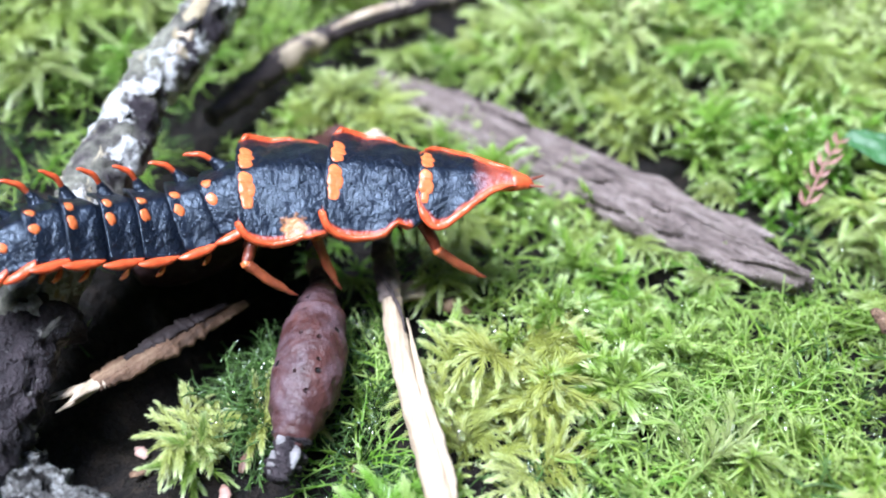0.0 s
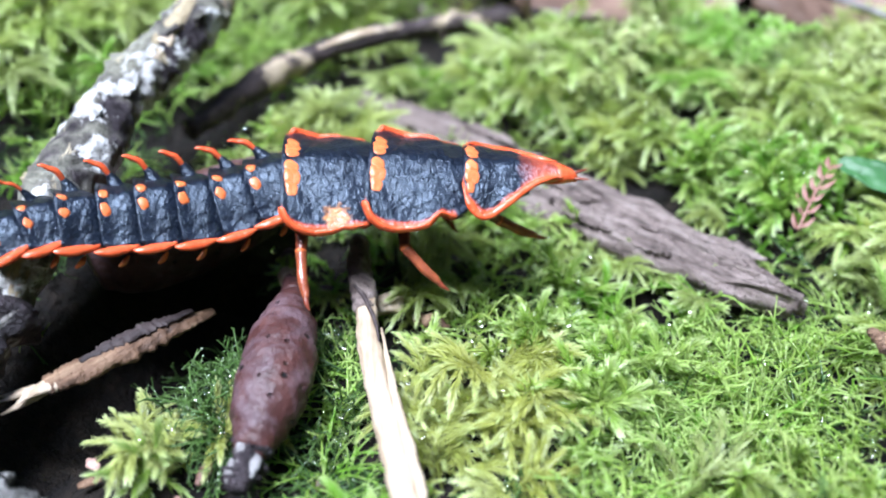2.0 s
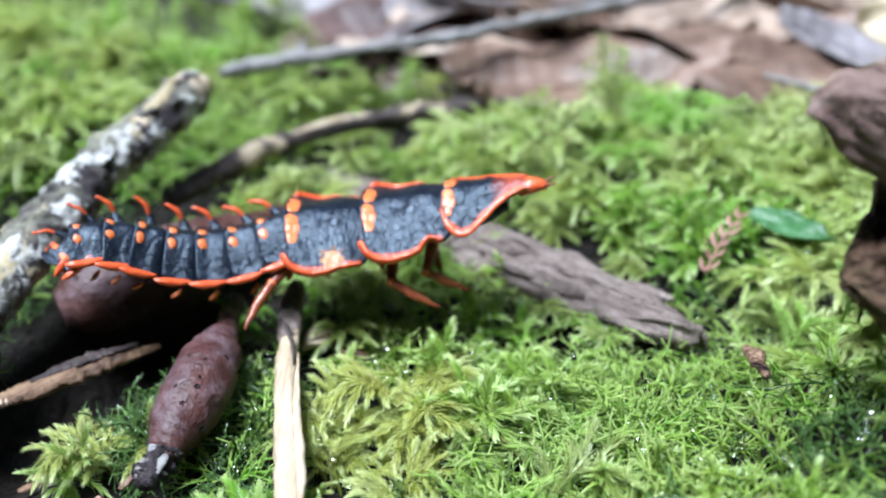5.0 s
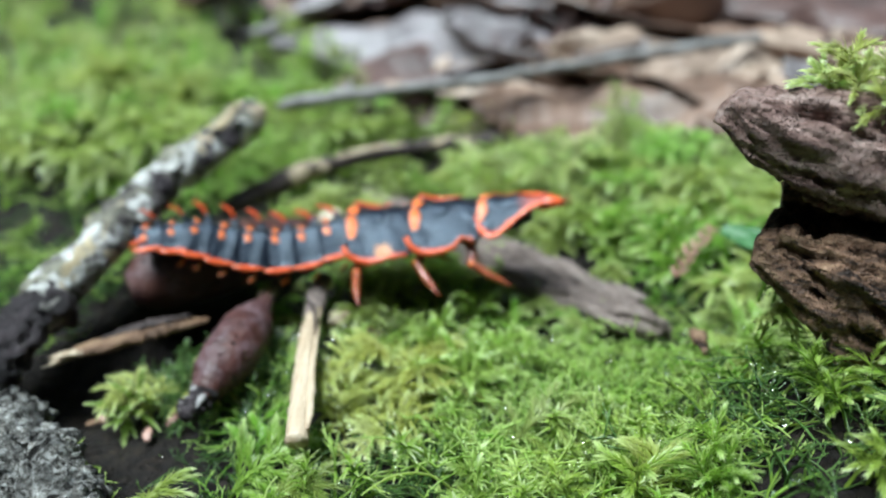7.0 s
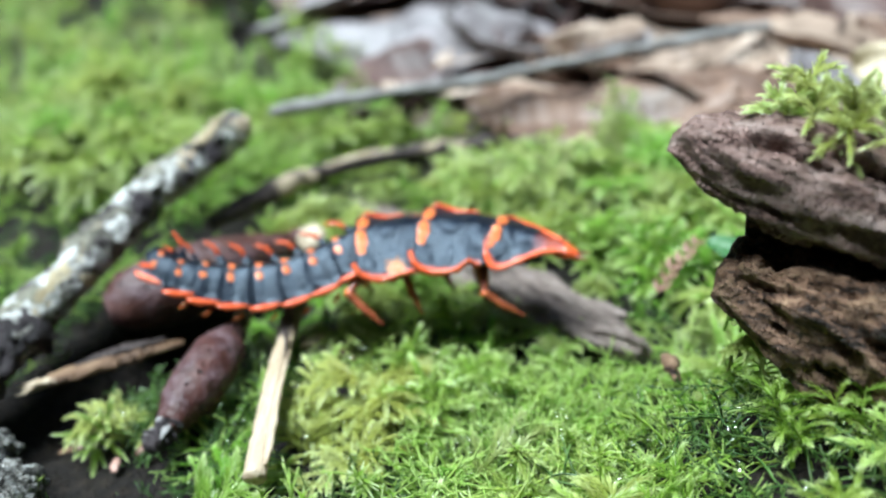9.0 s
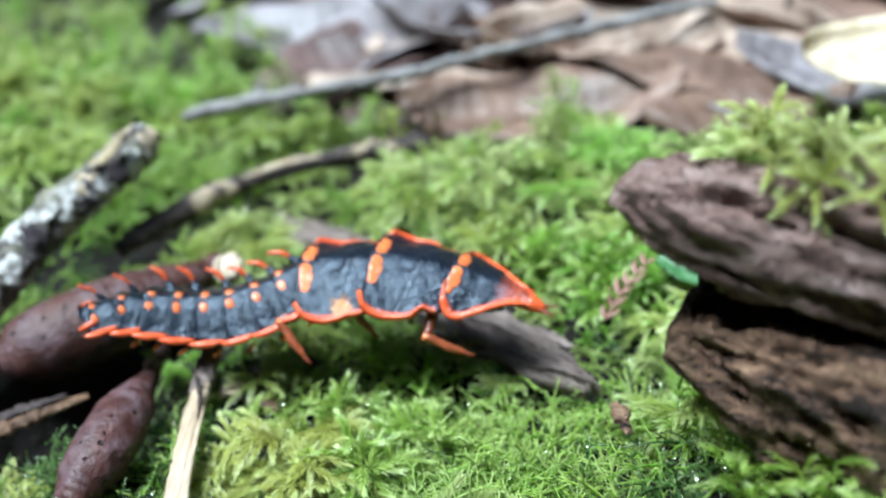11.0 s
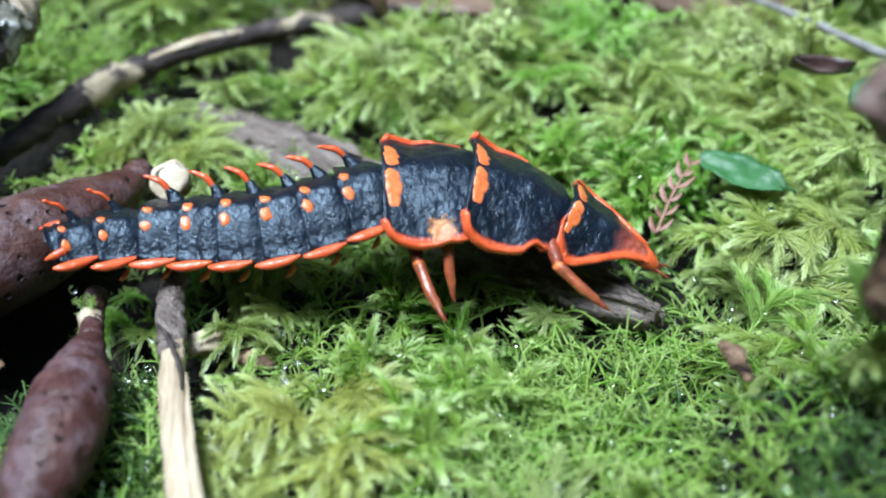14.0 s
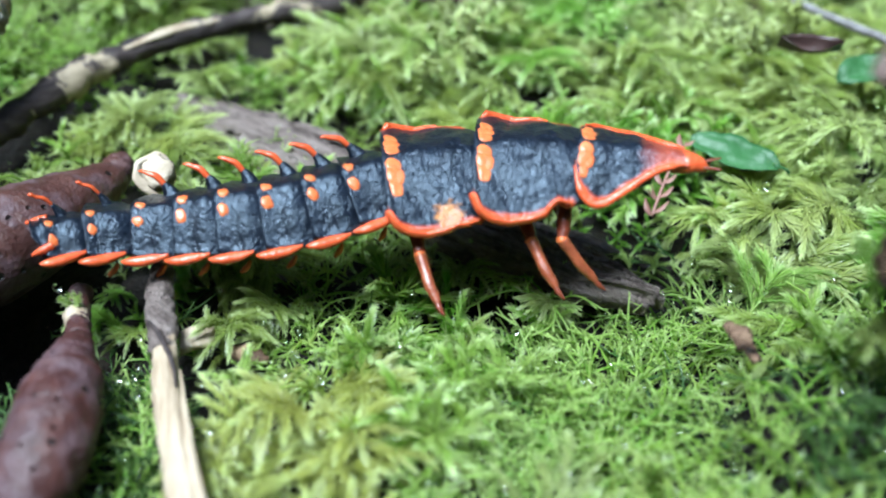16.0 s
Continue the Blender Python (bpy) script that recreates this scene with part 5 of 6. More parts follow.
    makers = {"star": (star_shoot, M_STAR, "bright green star-leaved moss, wet"), "crown": (crown_shoot, M_STAR, "bright green moss with star-shaped pointed tips, wet"), "feather": (feather_shoot, M_FEATHER, "pale yellow-green feathery moss, wet"),
              "tangle": (tangle_shoot, M_TANGLE, "thin tangled green moss threads, wet"), "cap": (crown_shoot, M_CAP, "pale yellow-green moss with drooping pointed tips on bark"), "deep": (tangle_shoot, M_SHADE_MOSS, "wet tangled green moss, its colour darkened to stand for shade"), "plume": (feather_shoot, M_CAP, "thick pale yellow-green cushions of feathery moss")}
    tops = []
    for kind, places in kinds.items():
        make, material, label = makers[kind]
        shoots = [make(rng) for _ in range(9)]
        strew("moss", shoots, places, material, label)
        tops += [(p[0], p[1], p[2] + 6.5 * p[3]) for p in places if 20 < p[1] < 125 and p[2] < 15]
    sprigs = []
    for cx, cy, n, r in ((21, 100, 10, 5), (50, 100, 10, 7), (32, 108, 4, 5)):
        for k in range(n):
            x, y = cx + rng.gauss(0, r * 0.6), cy + rng.gauss(0, r * 0.5)
            sprigs.append((x, y, ground_height(x, y), rng.uniform(0.7, 1.05), rng.uniform(0, 6.28), rng.uniform(0, 0.3), rng.uniform(0, 6.28)))
    strew("moss", [sprig_shoot(rng) for _ in range(6)], sprigs, M_SPRIG, "taller yellowish branching moss sprigs")
    drop = bmesh.new()
    bmesh.ops.create_icosphere(drop, subdivisions=1, radius=1.0)
    drop.verts.ensure_lookup_table()
    shape = (np.array([tuple(v.co) for v in drop.verts], dtype=np.float32), np.array([[v.index for v in f.verts] for f in drop.faces], dtype=np.int32), np.ones(len(drop.verts), dtype=np.float32))
    drop.free()
    wet = [(x + rng.uniform(-1.5, 1.5), y + rng.uniform(-1.5, 1.5), z + rng.uniform(-1.5, 0.8), rng.choice((0.16, 0.22, 0.3, 0.44)), 0, 0, 0) for x, y, z in rng.sample(tops, 1500)]
    ob = strew("dew_drops", [shape], wet, M_DEW, "tiny clear dew drops on the moss tips")
    tagged(ob, category="dew")
    ob.data.polygons.foreach_set("use_smooth", [True] * len(ob.data.polygons))


build_moss()


# ---- what moves ----
SPINE = {
    'pronotum': [
        (0, -2.0, 62.5, 13.4, -4.1, -2.0), (0.5, -0.6, 62.9, 13.1, -0.0, -5.1), (1, 0.8, 63.4, 13.4, 1.4, -4.8), (1.5, 2.0, 65.3, 13.5, 1.4, -0.9), (2, 3.5, 65.1, 13.0, -4.7, 0.2),
        (2.5, 6.0, 66.0, 12.9, -4.9, 3.1), (3, 7.0, 69.3, 12.3, 1.0, 5.4), (3.5, 7.5, 68.4, 13.4, 10.0, 4.0), (4, 7.8, 66.5, 14.2, 14.2, 2.9), (4.5, 9.5, 65.7, 14.2, 9.3, -2.2),
        (7, 13.2, 68.9, 12.1, 7.0, -3.3), (7.5, 14.4, 67.9, 12.2, -0.2, -7.1), (8, 15.5, 67.6, 12.6, -4.6, -9.9), (8.5, 17.0, 66.3, 13.1, -6.8, -7.7), (9, 18.7, 65.5, 13.3, -13.5, -9.4),
        (9.5, 19.9, 64.3, 13.9, -17.4, -11.3), (10, 20.2, 64.3, 13.9, -19.1, -10.6), (12.5, 24.7, 67.2, 10.2, -19.8, -20.7), (13, 25.8, 67.4, 9.5, -25.1, -21.9), (13.5, 26.8, 66.3, 9.2, -32.2, -17.8),
        (14, 27.9, 67.0, 9.1, -33.9, -17.0), (14.5, 27.8, 66.3, 9.9, -22.2, -15.4), (15, 28.0, 66.5, 10.3, -16.1, -14.4), (15.5, 28.0, 66.8, 10.9, -7.3, -15.5), (16, 27.7, 66.0, 13.6, -1.1, -17.3),
    ],
    'mesonotum': [
        (0, -9.8, 62.6, 13.9, -3.6, -0.6), (0.5, -8.3, 63.1, 13.9, -5.3, -1.6), (1, -6.9, 63.7, 13.8, -2.5, -2.3), (1.5, -6.0, 65.5, 13.2, 2.2, -1.2), (2, -4.5, 65.3, 12.9, 0.3, -1.2),
        (2.5, -2.1, 65.9, 12.4, 4.0, 1.3), (3, -1.2, 68.9, 11.1, 8.4, 3.0), (3.5, -0.5, 67.9, 11.6, 12.8, 4.1), (4, 0.1, 66.0, 12.2, 14.0, 4.0), (4.5, 1.7, 65.3, 12.7, 10.8, 2.9),
        (7, 5.1, 68.5, 10.9, 8.1, 3.0), (7.5, 6.1, 67.8, 11.4, 5.2, 0.7), (8, 7.2, 67.6, 12.2, 2.6, -0.0), (8.5, 8.6, 66.3, 12.7, 2.6, 0.3), (9, 10.3, 65.8, 13.3, 0.1, -1.6),
        (9.5, 11.6, 64.7, 14.2, -2.1, -2.7), (10, 11.6, 64.7, 14.2, -2.1, -2.8), (12.5, 16.8, 68.8, 11.8, -11.2, -11.6), (13, 17.8, 69.2, 11.6, -14.8, -12.6), (13.5, 19.0, 67.7, 12.0, -19.7, -10.0),
        (14, 19.5, 67.9, 12.0, -18.8, -5.7), (14.5, 19.6, 67.2, 12.0, -13.8, -6.2), (15, 20.0, 67.6, 11.7, -10.1, -8.1), (15.5, 20.2, 68.1, 11.6, -4.6, -9.5), (16, 19.9, 67.5, 12.7, 6.7, -11.1),
    ],
    'metanotum': [
        (0, -17.5, 61.5, 13.9, -0.0, 8.4), (0.5, -15.8, 62.3, 13.5, 2.7, 5.9), (1, -14.4, 63.1, 13.4, 3.2, 4.9), (1.5, -13.6, 64.7, 12.9, 2.4, 5.9), (2, -11.9, 64.6, 12.8, 0.8, 5.2),
        (2.5, -9.6, 65.0, 12.4, 0.2, 6.7), (3, -8.8, 67.8, 10.9, 1.3, 8.1), (3.5, -7.9, 66.7, 11.2, 3.3, 9.1), (4, -7.2, 64.9, 11.7, 4.1, 8.5), (4.5, -5.7, 64.4, 12.1, 4.2, 6.7),
        (7, -2.5, 67.5, 10.1, 6.1, 7.4), (7.5, -1.4, 67.0, 10.5, 6.9, 6.4), (8, -0.2, 66.6, 11.1, 8.6, 7.8), (8.5, 1.3, 65.1, 11.6, 8.8, 8.9), (9, 3.0, 64.5, 12.5, 6.1, 9.7),
        (9.5, 4.1, 63.9, 13.0, 8.5, 6.0), (10, 4.1, 64.0, 13.0, 8.9, 5.5), (12.5, 8.9, 69.1, 11.6, 1.6, -1.6), (13, 9.9, 69.3, 11.7, -0.4, -1.0), (13.5, 11.3, 67.8, 12.1, -0.4, -1.0),
        (14, 12.1, 67.7, 12.0, 0.1, 1.2), (14.5, 12.2, 66.8, 12.1, -0.7, 3.4), (15, 12.4, 67.2, 11.8, -0.2, 3.4), (15.5, 12.5, 67.7, 11.4, 1.1, 3.2), (16, 12.6, 67.6, 11.7, 7.1, -0.4),
    ],
    'abdomen_1': [
        (0, -20.6, 60.4, 12.8, 17.6, 19.4), (0.5, -19.1, 61.1, 12.6, 14.3, 20.6), (1, -17.7, 61.9, 12.5, 13.5, 20.0), (1.5, -16.8, 63.5, 12.1, 12.4, 20.2), (2, -15.1, 63.5, 12.0, 13.5, 18.2),
        (2.5, -12.8, 63.8, 11.6, 12.8, 20.0), (3, -12.0, 66.8, 10.0, 15.9, 17.8), (3.5, -10.9, 65.7, 10.2, 16.6, 17.0), (4, -10.1, 64.0, 10.8, 16.2, 16.5), (4.5, -8.6, 63.7, 11.2, 17.5, 14.3),
        (7, -5.5, 66.7, 9.4, 12.5, 14.3), (7.5, -4.4, 66.3, 9.5, 17.7, 12.8), (8, -3.2, 65.8, 10.0, 19.5, 14.9), (8.5, -1.6, 64.2, 10.5, 20.4, 18.0), (9, 0.2, 63.7, 11.2, 24.9, 16.7),
        (9.5, 1.2, 63.1, 11.5, 26.5, 15.0), (10, 1.4, 63.2, 11.5, 27.5, 17.0), (12.5, 5.6, 68.3, 10.7, 13.8, 12.7), (13, 6.4, 68.5, 10.9, 12.1, 13.2), (13.5, 7.7, 67.2, 11.2, 13.7, 10.0),
        (14, 8.4, 67.0, 11.2, 12.6, 11.7), (14.5, 8.8, 66.2, 11.1, 15.4, 9.3), (15, 9.0, 66.5, 11.0, 13.1, 11.3), (15.5, 9.1, 66.9, 10.7, 12.6, 12.0), (16, 9.3, 67.0, 10.9, 13.9, 9.8),
    ],
    'abdomen_2': [
        (0, -23.2, 59.3, 12.6, 5.0, 22.7), (0.5, -21.7, 60.0, 12.4, 4.2, 23.2), (1, -20.4, 60.9, 12.3, 4.7, 20.9), (1.5, -19.5, 62.6, 11.8, 7.1, 19.0), (2, -17.9, 62.6, 11.6, 7.7, 17.9),
        (2.5, -15.6, 62.9, 11.0, 10.5, 17.8), (3, -14.8, 66.0, 9.3, 13.0, 15.5), (3.5, -13.6, 65.0, 9.7, 11.4, 15.9), (4, -12.8, 63.3, 10.4, 9.2, 15.3), (4.5, -11.4, 63.1, 10.7, 10.6, 12.5),
        (7, -8.5, 66.1, 8.8, 10.3, 11.9), (7.5, -7.4, 65.6, 8.9, 12.0, 13.0), (8, -6.2, 65.0, 9.3, 13.8, 15.3), (8.5, -4.4, 63.4, 9.6, 16.3, 16.3), (9, -2.7, 62.8, 10.2, 18.4, 18.2),
        (9.5, -1.5, 62.3, 10.4, 21.4, 16.6), (10, -1.1, 62.5, 10.4, 22.9, 14.6), (12.5, 2.6, 67.8, 10.0, 13.2, 9.8), (13, 3.4, 68.1, 10.2, 12.6, 8.5), (13.5, 4.5, 66.8, 10.5, 12.2, 6.5),
        (14, 5.2, 66.7, 10.3, 14.5, 5.6), (14.5, 5.7, 66.0, 10.4, 13.5, 3.9), (15, 5.9, 66.2, 10.4, 10.5, 5.5), (15.5, 5.9, 66.6, 10.0, 11.1, 5.5), (16, 6.2, 66.8, 10.3, 11.3, 3.9),
    ],
    'abdomen_3': [
        (0, -25.6, 58.1, 13.1, -12.2, 26.9), (0.5, -24.2, 58.8, 12.9, -10.5, 25.3), (1, -23.0, 59.7, 12.8, -9.9, 23.8), (1.5, -22.2, 61.6, 12.1, -6.2, 21.1), (2, -20.7, 61.6, 11.7, -2.0, 19.7),
        (2.5, -18.4, 61.9, 11.0, 0.2, 19.5), (3, -17.6, 65.1, 9.3, 0.1, 18.0), (3.5, -16.3, 64.1, 9.8, -3.6, 17.9), (4, -15.5, 62.5, 10.6, -5.3, 16.0), (4.5, -14.1, 62.4, 10.9, -4.5, 14.7),
        (7, -11.5, 65.4, 8.7, 2.6, 12.4), (7.5, -10.3, 64.8, 8.7, 3.0, 14.6), (8, -9.1, 64.2, 8.9, 7.5, 15.6), (8.5, -7.3, 62.5, 9.1, 9.3, 16.7), (9, -5.6, 61.8, 9.5, 13.0, 17.8),
        (9.5, -4.2, 61.6, 9.7, 14.9, 14.5), (10, -3.6, 62.0, 9.9, 12.9, 13.3), (12.5, -0.4, 67.7, 9.4, 11.6, 1.1), (13, 0.3, 68.0, 9.6, 11.4, 0.9), (13.5, 1.3, 66.8, 9.9, 10.8, -0.8),
        (14, 2.0, 66.8, 9.5, 14.2, -2.0), (14.5, 2.4, 66.1, 9.7, 11.5, -1.3), (15, 2.6, 66.3, 9.7, 11.0, -1.6), (15.5, 2.6, 66.8, 9.4, 11.6, -2.4), (16, 2.8, 66.9, 9.6, 11.7, -2.2),
    ],
    'abdomen_4': [
        (0, -27.9, 56.8, 13.9, -15.8, 29.6), (0.5, -26.8, 57.6, 13.4, -10.3, 25.5), (1, -25.8, 58.5, 13.3, -8.8, 23.6), (1.5, -25.2, 60.5, 12.3, -3.2, 19.5), (2, -23.7, 60.6, 11.8, -0.8, 18.5),
        (2.5, -21.2, 61.0, 11.2, -3.6, 18.8), (3, -20.2, 64.2, 9.9, -11.7, 20.1), (3.5, -18.7, 63.2, 10.7, -18.1, 21.1), (4, -18.0, 61.7, 11.4, -17.0, 18.5), (4.5, -16.6, 61.7, 11.5, -13.8, 14.8),
        (7, -14.5, 64.9, 9.1, -7.2, 10.4), (7.5, -13.3, 64.3, 8.9, -3.5, 10.7), (8, -12.0, 63.6, 8.9, -0.1, 11.7), (8.5, -10.3, 61.9, 8.9, 3.2, 10.8), (9, -8.5, 61.2, 9.1, 6.7, 12.6),
        (9.5, -6.9, 61.2, 9.3, 8.4, 8.9), (10, -6.0, 61.5, 9.8, 2.3, 9.3), (12.5, -3.3, 67.8, 9.2, 3.6, -0.9), (13, -2.8, 68.2, 9.3, 5.2, -2.6), (13.5, -1.8, 67.1, 9.4, 8.3, -4.9),
        (14, -1.2, 67.1, 9.0, 9.6, -6.4), (14.5, -0.8, 66.4, 9.3, 7.2, -5.3), (15, -0.6, 66.6, 9.3, 8.4, -6.0), (15.5, -0.7, 67.1, 8.8, 9.3, -6.2), (16, -0.6, 67.3, 8.9, 10.9, -5.7),
    ],
    'abdomen_5': [
        (0, -30.3, 55.3, 14.9, -19.3, 30.9), (0.5, -29.4, 56.3, 13.9, -8.4, 25.5), (1, -28.5, 57.4, 13.6, -5.8, 22.2), (1.5, -28.1, 59.4, 12.5, -4.0, 21.3), (2, -26.5, 59.6, 11.9, -3.1, 20.0),
        (2.5, -23.9, 59.9, 11.9, -12.5, 21.9), (3, -22.4, 63.2, 11.2, -27.9, 23.4), (3.5, -20.9, 62.2, 12.1, -31.3, 23.5), (4, -20.4, 60.8, 12.7, -26.7, 20.0), (4.5, -19.1, 60.9, 12.7, -24.0, 17.4),
        (7, -17.4, 64.3, 9.8, -13.7, 11.3), (7.5, -16.2, 63.7, 9.6, -12.5, 12.1), (8, -15.0, 62.9, 9.4, -9.0, 12.2), (8.5, -13.3, 61.4, 9.3, -7.7, 10.5), (9, -11.5, 60.5, 9.4, -4.5, 12.2),
        (9.5, -9.8, 60.7, 9.5, -4.8, 10.6), (10, -8.6, 61.0, 10.5, -15.2, 13.3), (12.5, -6.3, 67.7, 9.0, 3.4, 1.3), (13, -5.8, 68.2, 9.0, 6.4, 0.0), (13.5, -4.9, 67.5, 8.8, 10.0, -8.0),
        (14, -4.4, 67.6, 8.4, 10.4, -9.1), (14.5, -4.1, 66.9, 8.8, 8.7, -8.4), (15, -3.9, 67.2, 8.6, 10.9, -10.0), (15.5, -4.1, 67.7, 8.1, 12.1, -10.0), (16, -3.9, 67.9, 8.1, 14.0, -10.5),
    ],
    'abdomen_6': [
        (0, -32.8, 53.8, 15.3, -8.1, 31.4), (0.5, -32.2, 54.7, 14.1, -3.7, 29.1), (1, -31.5, 55.9, 13.6, -1.5, 26.0), (1.5, -31.0, 58.0, 12.6, -1.3, 25.0), (2, -29.3, 58.2, 12.4, -9.0, 26.4),
        (2.5, -26.3, 58.6, 12.7, -16.7, 28.4), (3, -24.8, 62.0, 12.5, -25.8, 26.8), (3.5, -23.4, 61.0, 13.4, -24.0, 25.4), (4, -23.0, 59.6, 13.7, -19.1, 26.2), (4.5, -21.6, 59.7, 13.5, -17.3, 25.7),
        (7, -20.5, 63.6, 10.5, -11.8, 13.7), (7.5, -19.2, 63.0, 10.3, -13.0, 12.1), (8, -18.1, 62.3, 10.1, -13.3, 11.3), (8.5, -16.5, 60.8, 10.0, -11.9, 9.8), (9, -14.4, 59.9, 9.9, -10.8, 11.3),
        (9.5, -12.6, 60.1, 10.2, -12.1, 12.4), (10, -11.1, 60.2, 11.5, -20.2, 16.6), (12.5, -9.5, 68.0, 8.2, 14.2, -5.1), (13, -9.1, 68.3, 8.2, 13.3, -2.5), (13.5, -8.2, 67.4, 8.4, 7.7, 2.1),
        (14, -7.8, 67.9, 7.9, 8.5, -3.9), (14.5, -7.5, 67.3, 8.3, 8.7, -7.2), (15, -7.5, 67.6, 8.1, 7.5, -6.4), (15.5, -7.6, 68.2, 7.4, 10.2, -7.4), (16, -7.4, 68.4, 7.3, 12.2, -8.7),
    ],
    'abdomen_7': [
        (0, -35.3, 52.3, 14.4, 17.2, 31.9), (0.5, -34.7, 53.2, 13.4, 13.4, 32.1), (1, -34.1, 54.5, 12.9, 13.8, 29.4), (1.5, -33.7, 56.5, 12.1, 9.3, 28.7), (2, -31.9, 56.6, 12.3, 3.3, 32.3),
        (2.5, -28.8, 56.9, 12.7, 0.3, 33.9), (3, -27.7, 60.8, 12.8, -6.6, 22.7), (3.5, -26.2, 59.9, 13.2, 3.3, 22.7), (4, -25.2, 58.2, 13.4, 8.0, 28.0), (4.5, -24.4, 58.6, 13.5, 1.6, 20.4),
        (7, -23.3, 62.9, 10.4, 1.3, 13.0), (7.5, -22.2, 62.4, 10.5, -4.0, 12.3), (8, -21.0, 61.7, 10.5, -7.0, 11.9), (8.5, -19.4, 60.2, 10.6, -11.2, 11.2), (9, -17.1, 59.4, 10.4, -10.2, 11.6),
        (9.5, -15.3, 59.3, 10.8, -12.5, 15.3), (10, -13.9, 59.1, 12.2, -14.0, 21.4), (12.5, -12.3, 67.0, 7.4, 15.1, 19.1), (13, -12.0, 67.4, 7.4, 14.1, 17.2), (13.5, -11.5, 66.5, 8.0, 6.1, 16.3),
        (14, -11.4, 67.1, 7.6, 3.2, 12.2), (14.5, -11.1, 66.8, 8.0, 4.0, 8.6), (15, -11.2, 67.1, 7.9, 3.4, 8.8), (15.5, -11.4, 67.5, 7.3, 2.2, 10.5), (16, -11.2, 67.8, 7.2, 1.8, 9.6),
    ],
    'abdomen_8': [
        (0, -37.5, 50.9, 12.9, 30.9, 32.3), (0.5, -37.0, 51.6, 12.2, 23.7, 35.6), (1, -36.3, 53.0, 11.7, 23.0, 33.4), (1.5, -36.1, 55.0, 11.3, 15.8, 33.0), (2, -34.2, 54.8, 11.7, 11.0, 38.3),
        (2.5, -31.1, 55.0, 12.2, 9.7, 38.8), (3, -29.3, 59.1, 11.5, 28.0, 33.2), (3.5, -27.6, 58.1, 11.3, 34.0, 39.5), (4, -26.2, 56.6, 12.0, 34.0, 43.0), (4.5, -25.8, 57.0, 11.8, 34.0, 38.0),
        (7, -26.5, 62.2, 10.0, 6.6, 11.6), (7.5, -25.4, 61.8, 10.4, 1.7, 10.9), (8, -24.0, 61.5, 10.8, -6.2, 3.9), (8.5, -22.3, 60.5, 11.2, -11.0, -5.3), (9, -19.8, 60.4, 11.0, -10.7, -21.3),
        (9.5, -18.0, 60.1, 11.2, -8.8, -15.4), (10, -16.6, 57.7, 12.1, 0.7, 27.9), (12.5, -15.0, 65.7, 6.9, 10.3, 26.6), (13, -14.8, 66.2, 6.9, 10.8, 23.3), (13.5, -14.3, 65.2, 7.7, 6.0, 23.7),
        (14, -14.3, 66.1, 7.5, 2.3, 19.0), (14.5, -14.2, 65.8, 7.6, 6.7, 17.3), (15, -14.3, 66.1, 7.5, 6.9, 17.7), (15.5, -14.5, 66.4, 7.0, 5.7, 18.4), (16, -14.2, 66.8, 7.1, 1.8, 18.0),
    ],
}
FOOT_FRONT = [
    (0, 3.8, 58.3, 4.0), (0.5, 3.8, 57.7, 4.0), (1, 3.7, 58.1, 4.0), (1.5, 5.0, 61.5, 4.0), (2, 11.5, 65.4, 4.0), (2.5, 12.5, 63.5, 4.0), (3, 12.4, 63.6, 4.0),
    (3.5, 12.4, 63.5, 4.0), (4, 12.2, 63.5, 4.0), (4.5, 12.6, 63.4, 4.0), (7, 17.6, 62.9, 4.0), (7.5, 18.1, 63.5, 4.0), (8, 21.7, 64.9, 4.0), (8.5, 23.6, 64.4, 4.0),
    (9, 22.3, 61.1, 4.0), (9.5, 22.9, 60.9, 4.0), (10, 23.0, 60.5, 4.0), (12.5, 26.6, 60.1, 4.0), (13, 29.6, 61.4, 4.0), (13.5, 30.2, 57.2, 4.0), (14, 29.5, 58.5, 4.0),
    (14.5, 28.9, 58.7, 4.0), (15, 28.7, 59.3, 4.0), (15.5, 28.4, 59.1, 4.0), (16, 29.1, 59.0, 4.0),
]
FOOT_MIDDLE = [
    (0, -9.2, 56.9, 4.0), (0.5, -8.8, 57.2, 4.0), (1, -6.9, 55.9, 4.0), (1.5, -1.3, 60.3, 4.0), (2, 2.3, 58.0, 4.0), (2.5, 1.9, 57.5, 4.0), (3, 3.4, 61.6, 4.0),
    (3.5, 9.8, 61.7, 4.0), (4, 10.1, 60.6, 4.0), (4.5, 9.6, 60.4, 4.0), (7, 9.6, 59.9, 4.0), (7.5, 9.7, 60.2, 4.0), (8, 9.7, 60.2, 4.0), (8.5, 10.2, 60.1, 4.0),
    (9, 10.8, 60.6, 4.0), (9.5, 11.0, 60.8, 4.0), (10, 12.5, 64.0, 4.0), (12.5, 16.9, 60.0, 4.0), (13, 16.9, 60.2, 4.0), (13.5, 17.2, 59.9, 4.0), (14, 17.3, 60.1, 4.0),
    (14.5, 17.4, 60.0, 4.0), (15, 19.3, 61.3, 4.0), (15.5, 23.9, 61.9, 4.0), (16, 25.7, 57.6, 4.0),
]
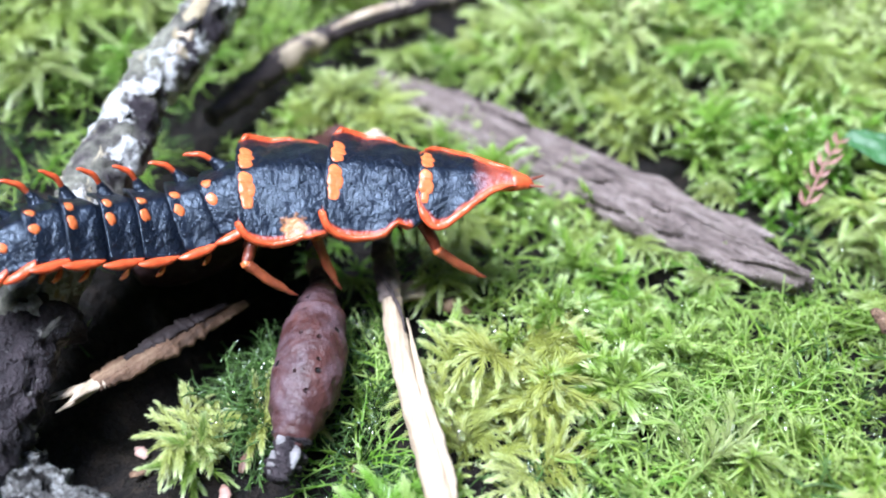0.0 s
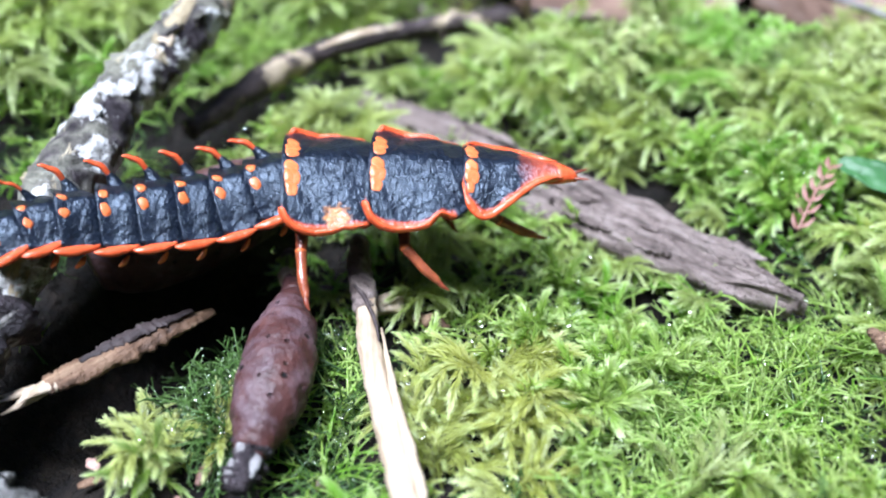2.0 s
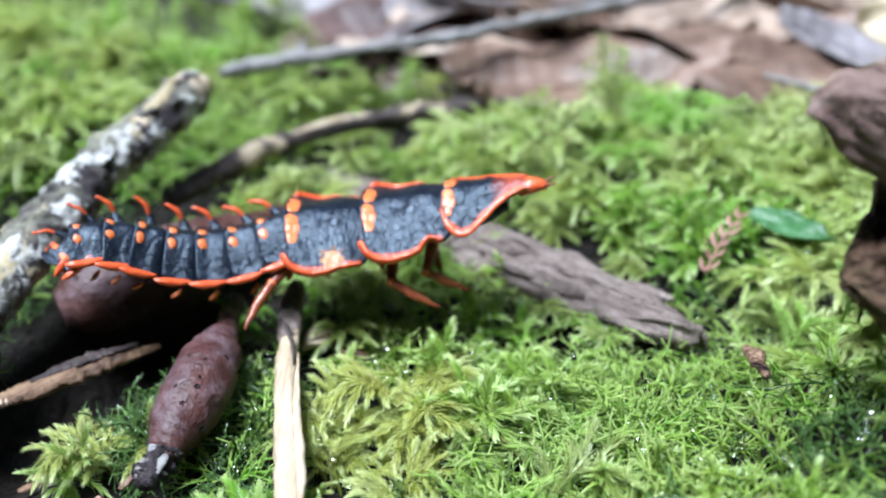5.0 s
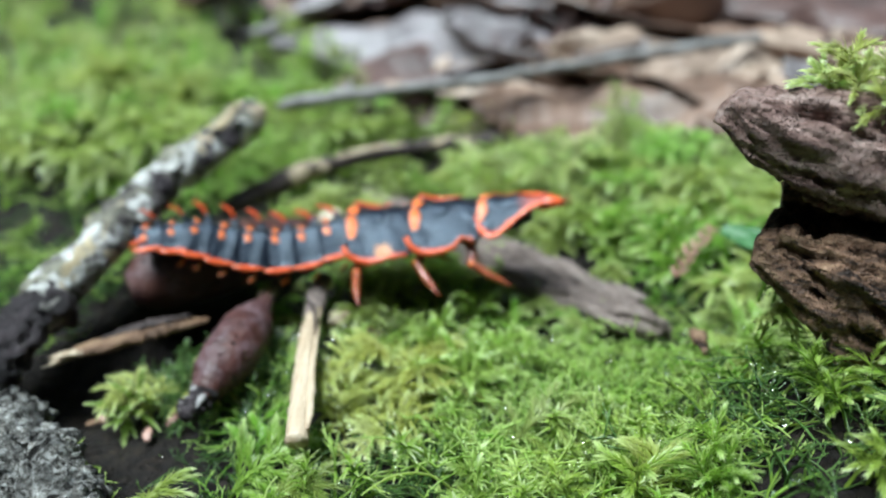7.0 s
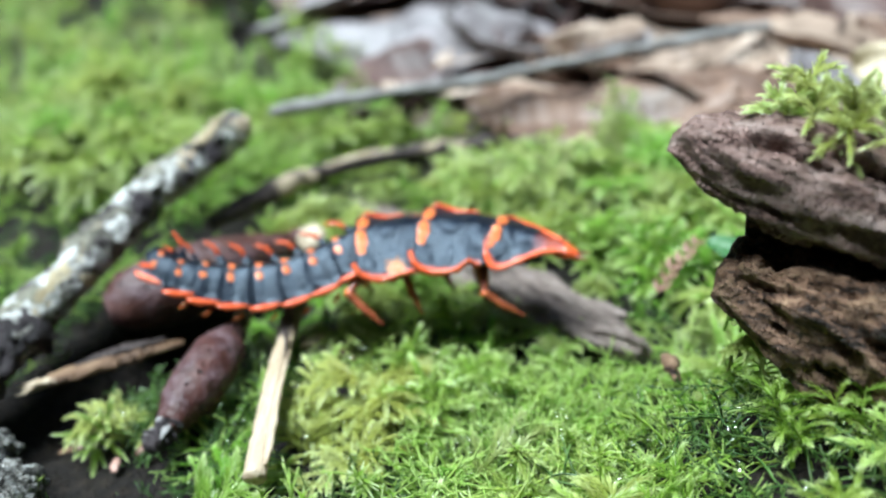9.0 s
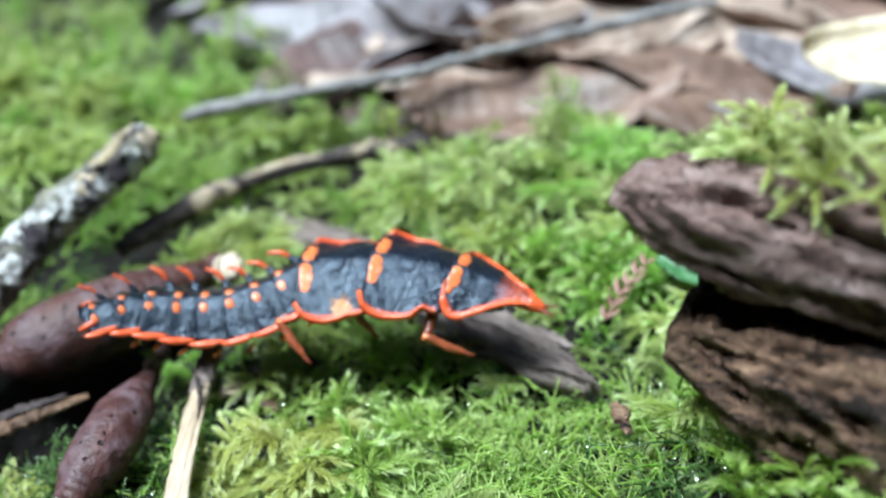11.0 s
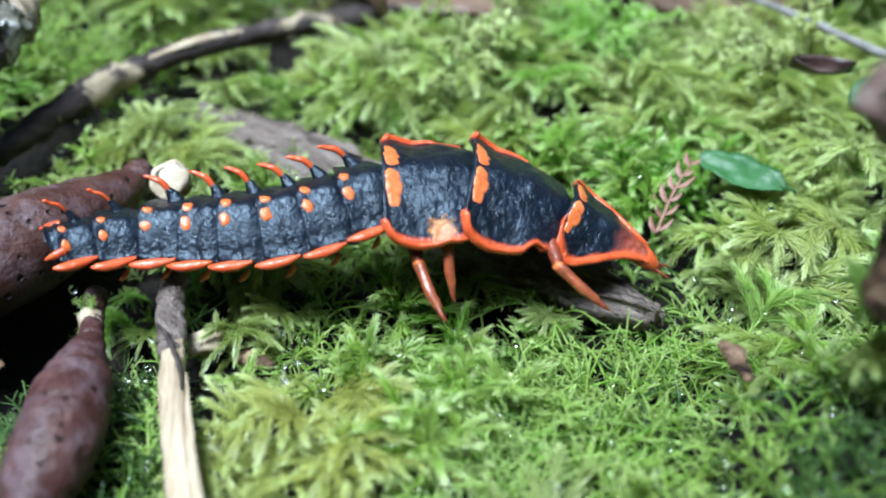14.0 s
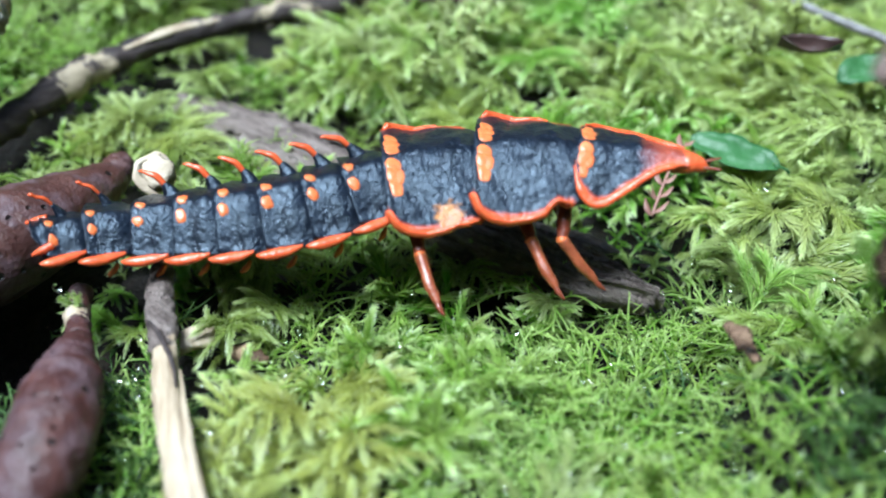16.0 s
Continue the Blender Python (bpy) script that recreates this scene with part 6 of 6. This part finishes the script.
FOOT_HIND = [
    (0, -12.9, 55.6, 4.5), (0.5, -9.4, 53.8, 4.5), (1, -9.5, 54.2, 4.5), (1.5, -9.8, 54.2, 4.5), (2, -9.2, 54.2, 4.5), (2.5, -9.4, 54.5, 4.5), (3, -8.9, 53.5, 4.5),
    (3.5, -9.2, 55.0, 4.5), (4, -8.8, 54.1, 4.5), (4.5, -8.4, 54.8, 4.5), (7, 1.0, 56.2, 4.0), (7.5, 1.4, 56.3, 4.0), (8, 4.9, 62.1, 4.0), (8.5, 6.9, 58.0, 4.0),
    (9, 6.8, 58.2, 4.0), (9.5, 6.9, 58.1, 4.0), (10, 6.8, 58.8, 4.0), (12.5, 8.6, 59.6, 4.0), (13, 13.1, 61.2, 4.0), (13.5, 16.4, 58.3, 4.0), (14, 16.6, 56.8, 4.0),
    (14.5, 16.2, 56.9, 4.0), (15, 16.3, 56.8, 4.0), (15.5, 16.3, 56.9, 4.0), (16, 16.2, 57.0, 4.0),
]


def motions():
    names = list(SPINE)

    def body(name, t):
        """The pose of a plate at t, between its rows where it has none there."""
        rows = SPINE[name]
        k = min(max(i for i, r in enumerate(rows) if r[0] <= t), len(rows) - 2)
        a, b = rows[k], rows[k + 1]
        f = (t - a[0]) / (b[0] - a[0])
        f = f if b[0] - a[0] < 1 else f * f * (3 - 2 * f)
        x, y, z, pitch, yaw = [p + (q - p) * f for p, q in zip(a[1:], b[1:])]
        return pose(x * MM, y * MM, z * MM, 0, 0, yaw) @ pose(0, 0, 0, 0, -pitch, 0) @ pose(0, 0, 0, 7, 0, 0)

    def whole(t):
        m = body("mesonotum", t)
        return pose(*m.translation, 0, 0, math.degrees(m.to_euler().z))

    times = sorted({r[0] for r in SPINE["mesonotum"]} | {4.5 + 0.25 * k for k in range(11)} | {10 + 0.25 * k for k in range(11)})
    walk(beetle, [(t, whole(t)) for t in times])
    for name in names:
        walk(plates[name], [(t, whole(t).inverted() @ body(name, t)) for t in times])

    def foot(rows, t):
        k = min(max(i for i, r in enumerate(rows) if r[0] <= t), len(rows) - 2)
        a, b = rows[k], rows[k + 1]
        f = (t - a[0]) / (b[0] - a[0])
        lift = 0.0
        if b[0] - a[0] > 1:
            f = min(1, max(0, (f - 0.35) / 0.3))
            lift = 1.5 * math.sin(f * math.pi)
        p = Vector([u + (v - u) * f for u, v in zip(a[1:], b[1:])])
        return (p + Vector((0, 0, lift))) * MM

    def bone(p, q, up):
        x = (q - p).normalized()
        y = up.cross(x).normalized()
        m = Matrix((x, y, x.cross(y))).transposed().to_4x4()
        m.translation = p
        return m

    for name, rows, plate, hip in (("front", FOOT_FRONT, "mesonotum", (7.2, 1.0, -2.6)), ("middle", FOOT_MIDDLE, "mesonotum", (2.6, 0.8, -3.2)), ("hind", FOOT_HIND, "metanotum", (1.6, 1.4, -3.2))):
        for side in (-1, 1):
            upper, lower = legs[name, side]
            keys = []
            for t in times:
                m = body(plate, t)
                start = m @ V(hip[0], side * hip[1], hip[2])
                if side == -1:
                    end = foot(rows, t)
                else:
                    end = m @ V(hip[0] + 1.6 * math.sin(t * 2.1 + len(name)), 4.6, 0)
                    end.z = 1.5 * MM
                a, b = 5.4 * MM, 5.2 * MM
                d = end - start
                far = min(d.length, (a + b) * 0.995)
                x = d.normalized()
                c = (far * far + a * a - b * b) / (2 * far)
                h = math.sqrt(max(0, a * a - c * c))
                bend = m.to_3x3() @ Vector((-0.5, 0.25 * side, 0.1))
                bend = (bend - x * bend.dot(x)).normalized()
                knee = start + x * c + bend * h
                keys.append((t, bone(start, knee, bend), bone(knee, start + x * far, bend)))
            walk(upper, [(t, whole(t).inverted() @ u) for t, u, _ in keys])
            walk(lower, [(t, whole(t).inverted() @ l) for t, _, l in keys])


motions()
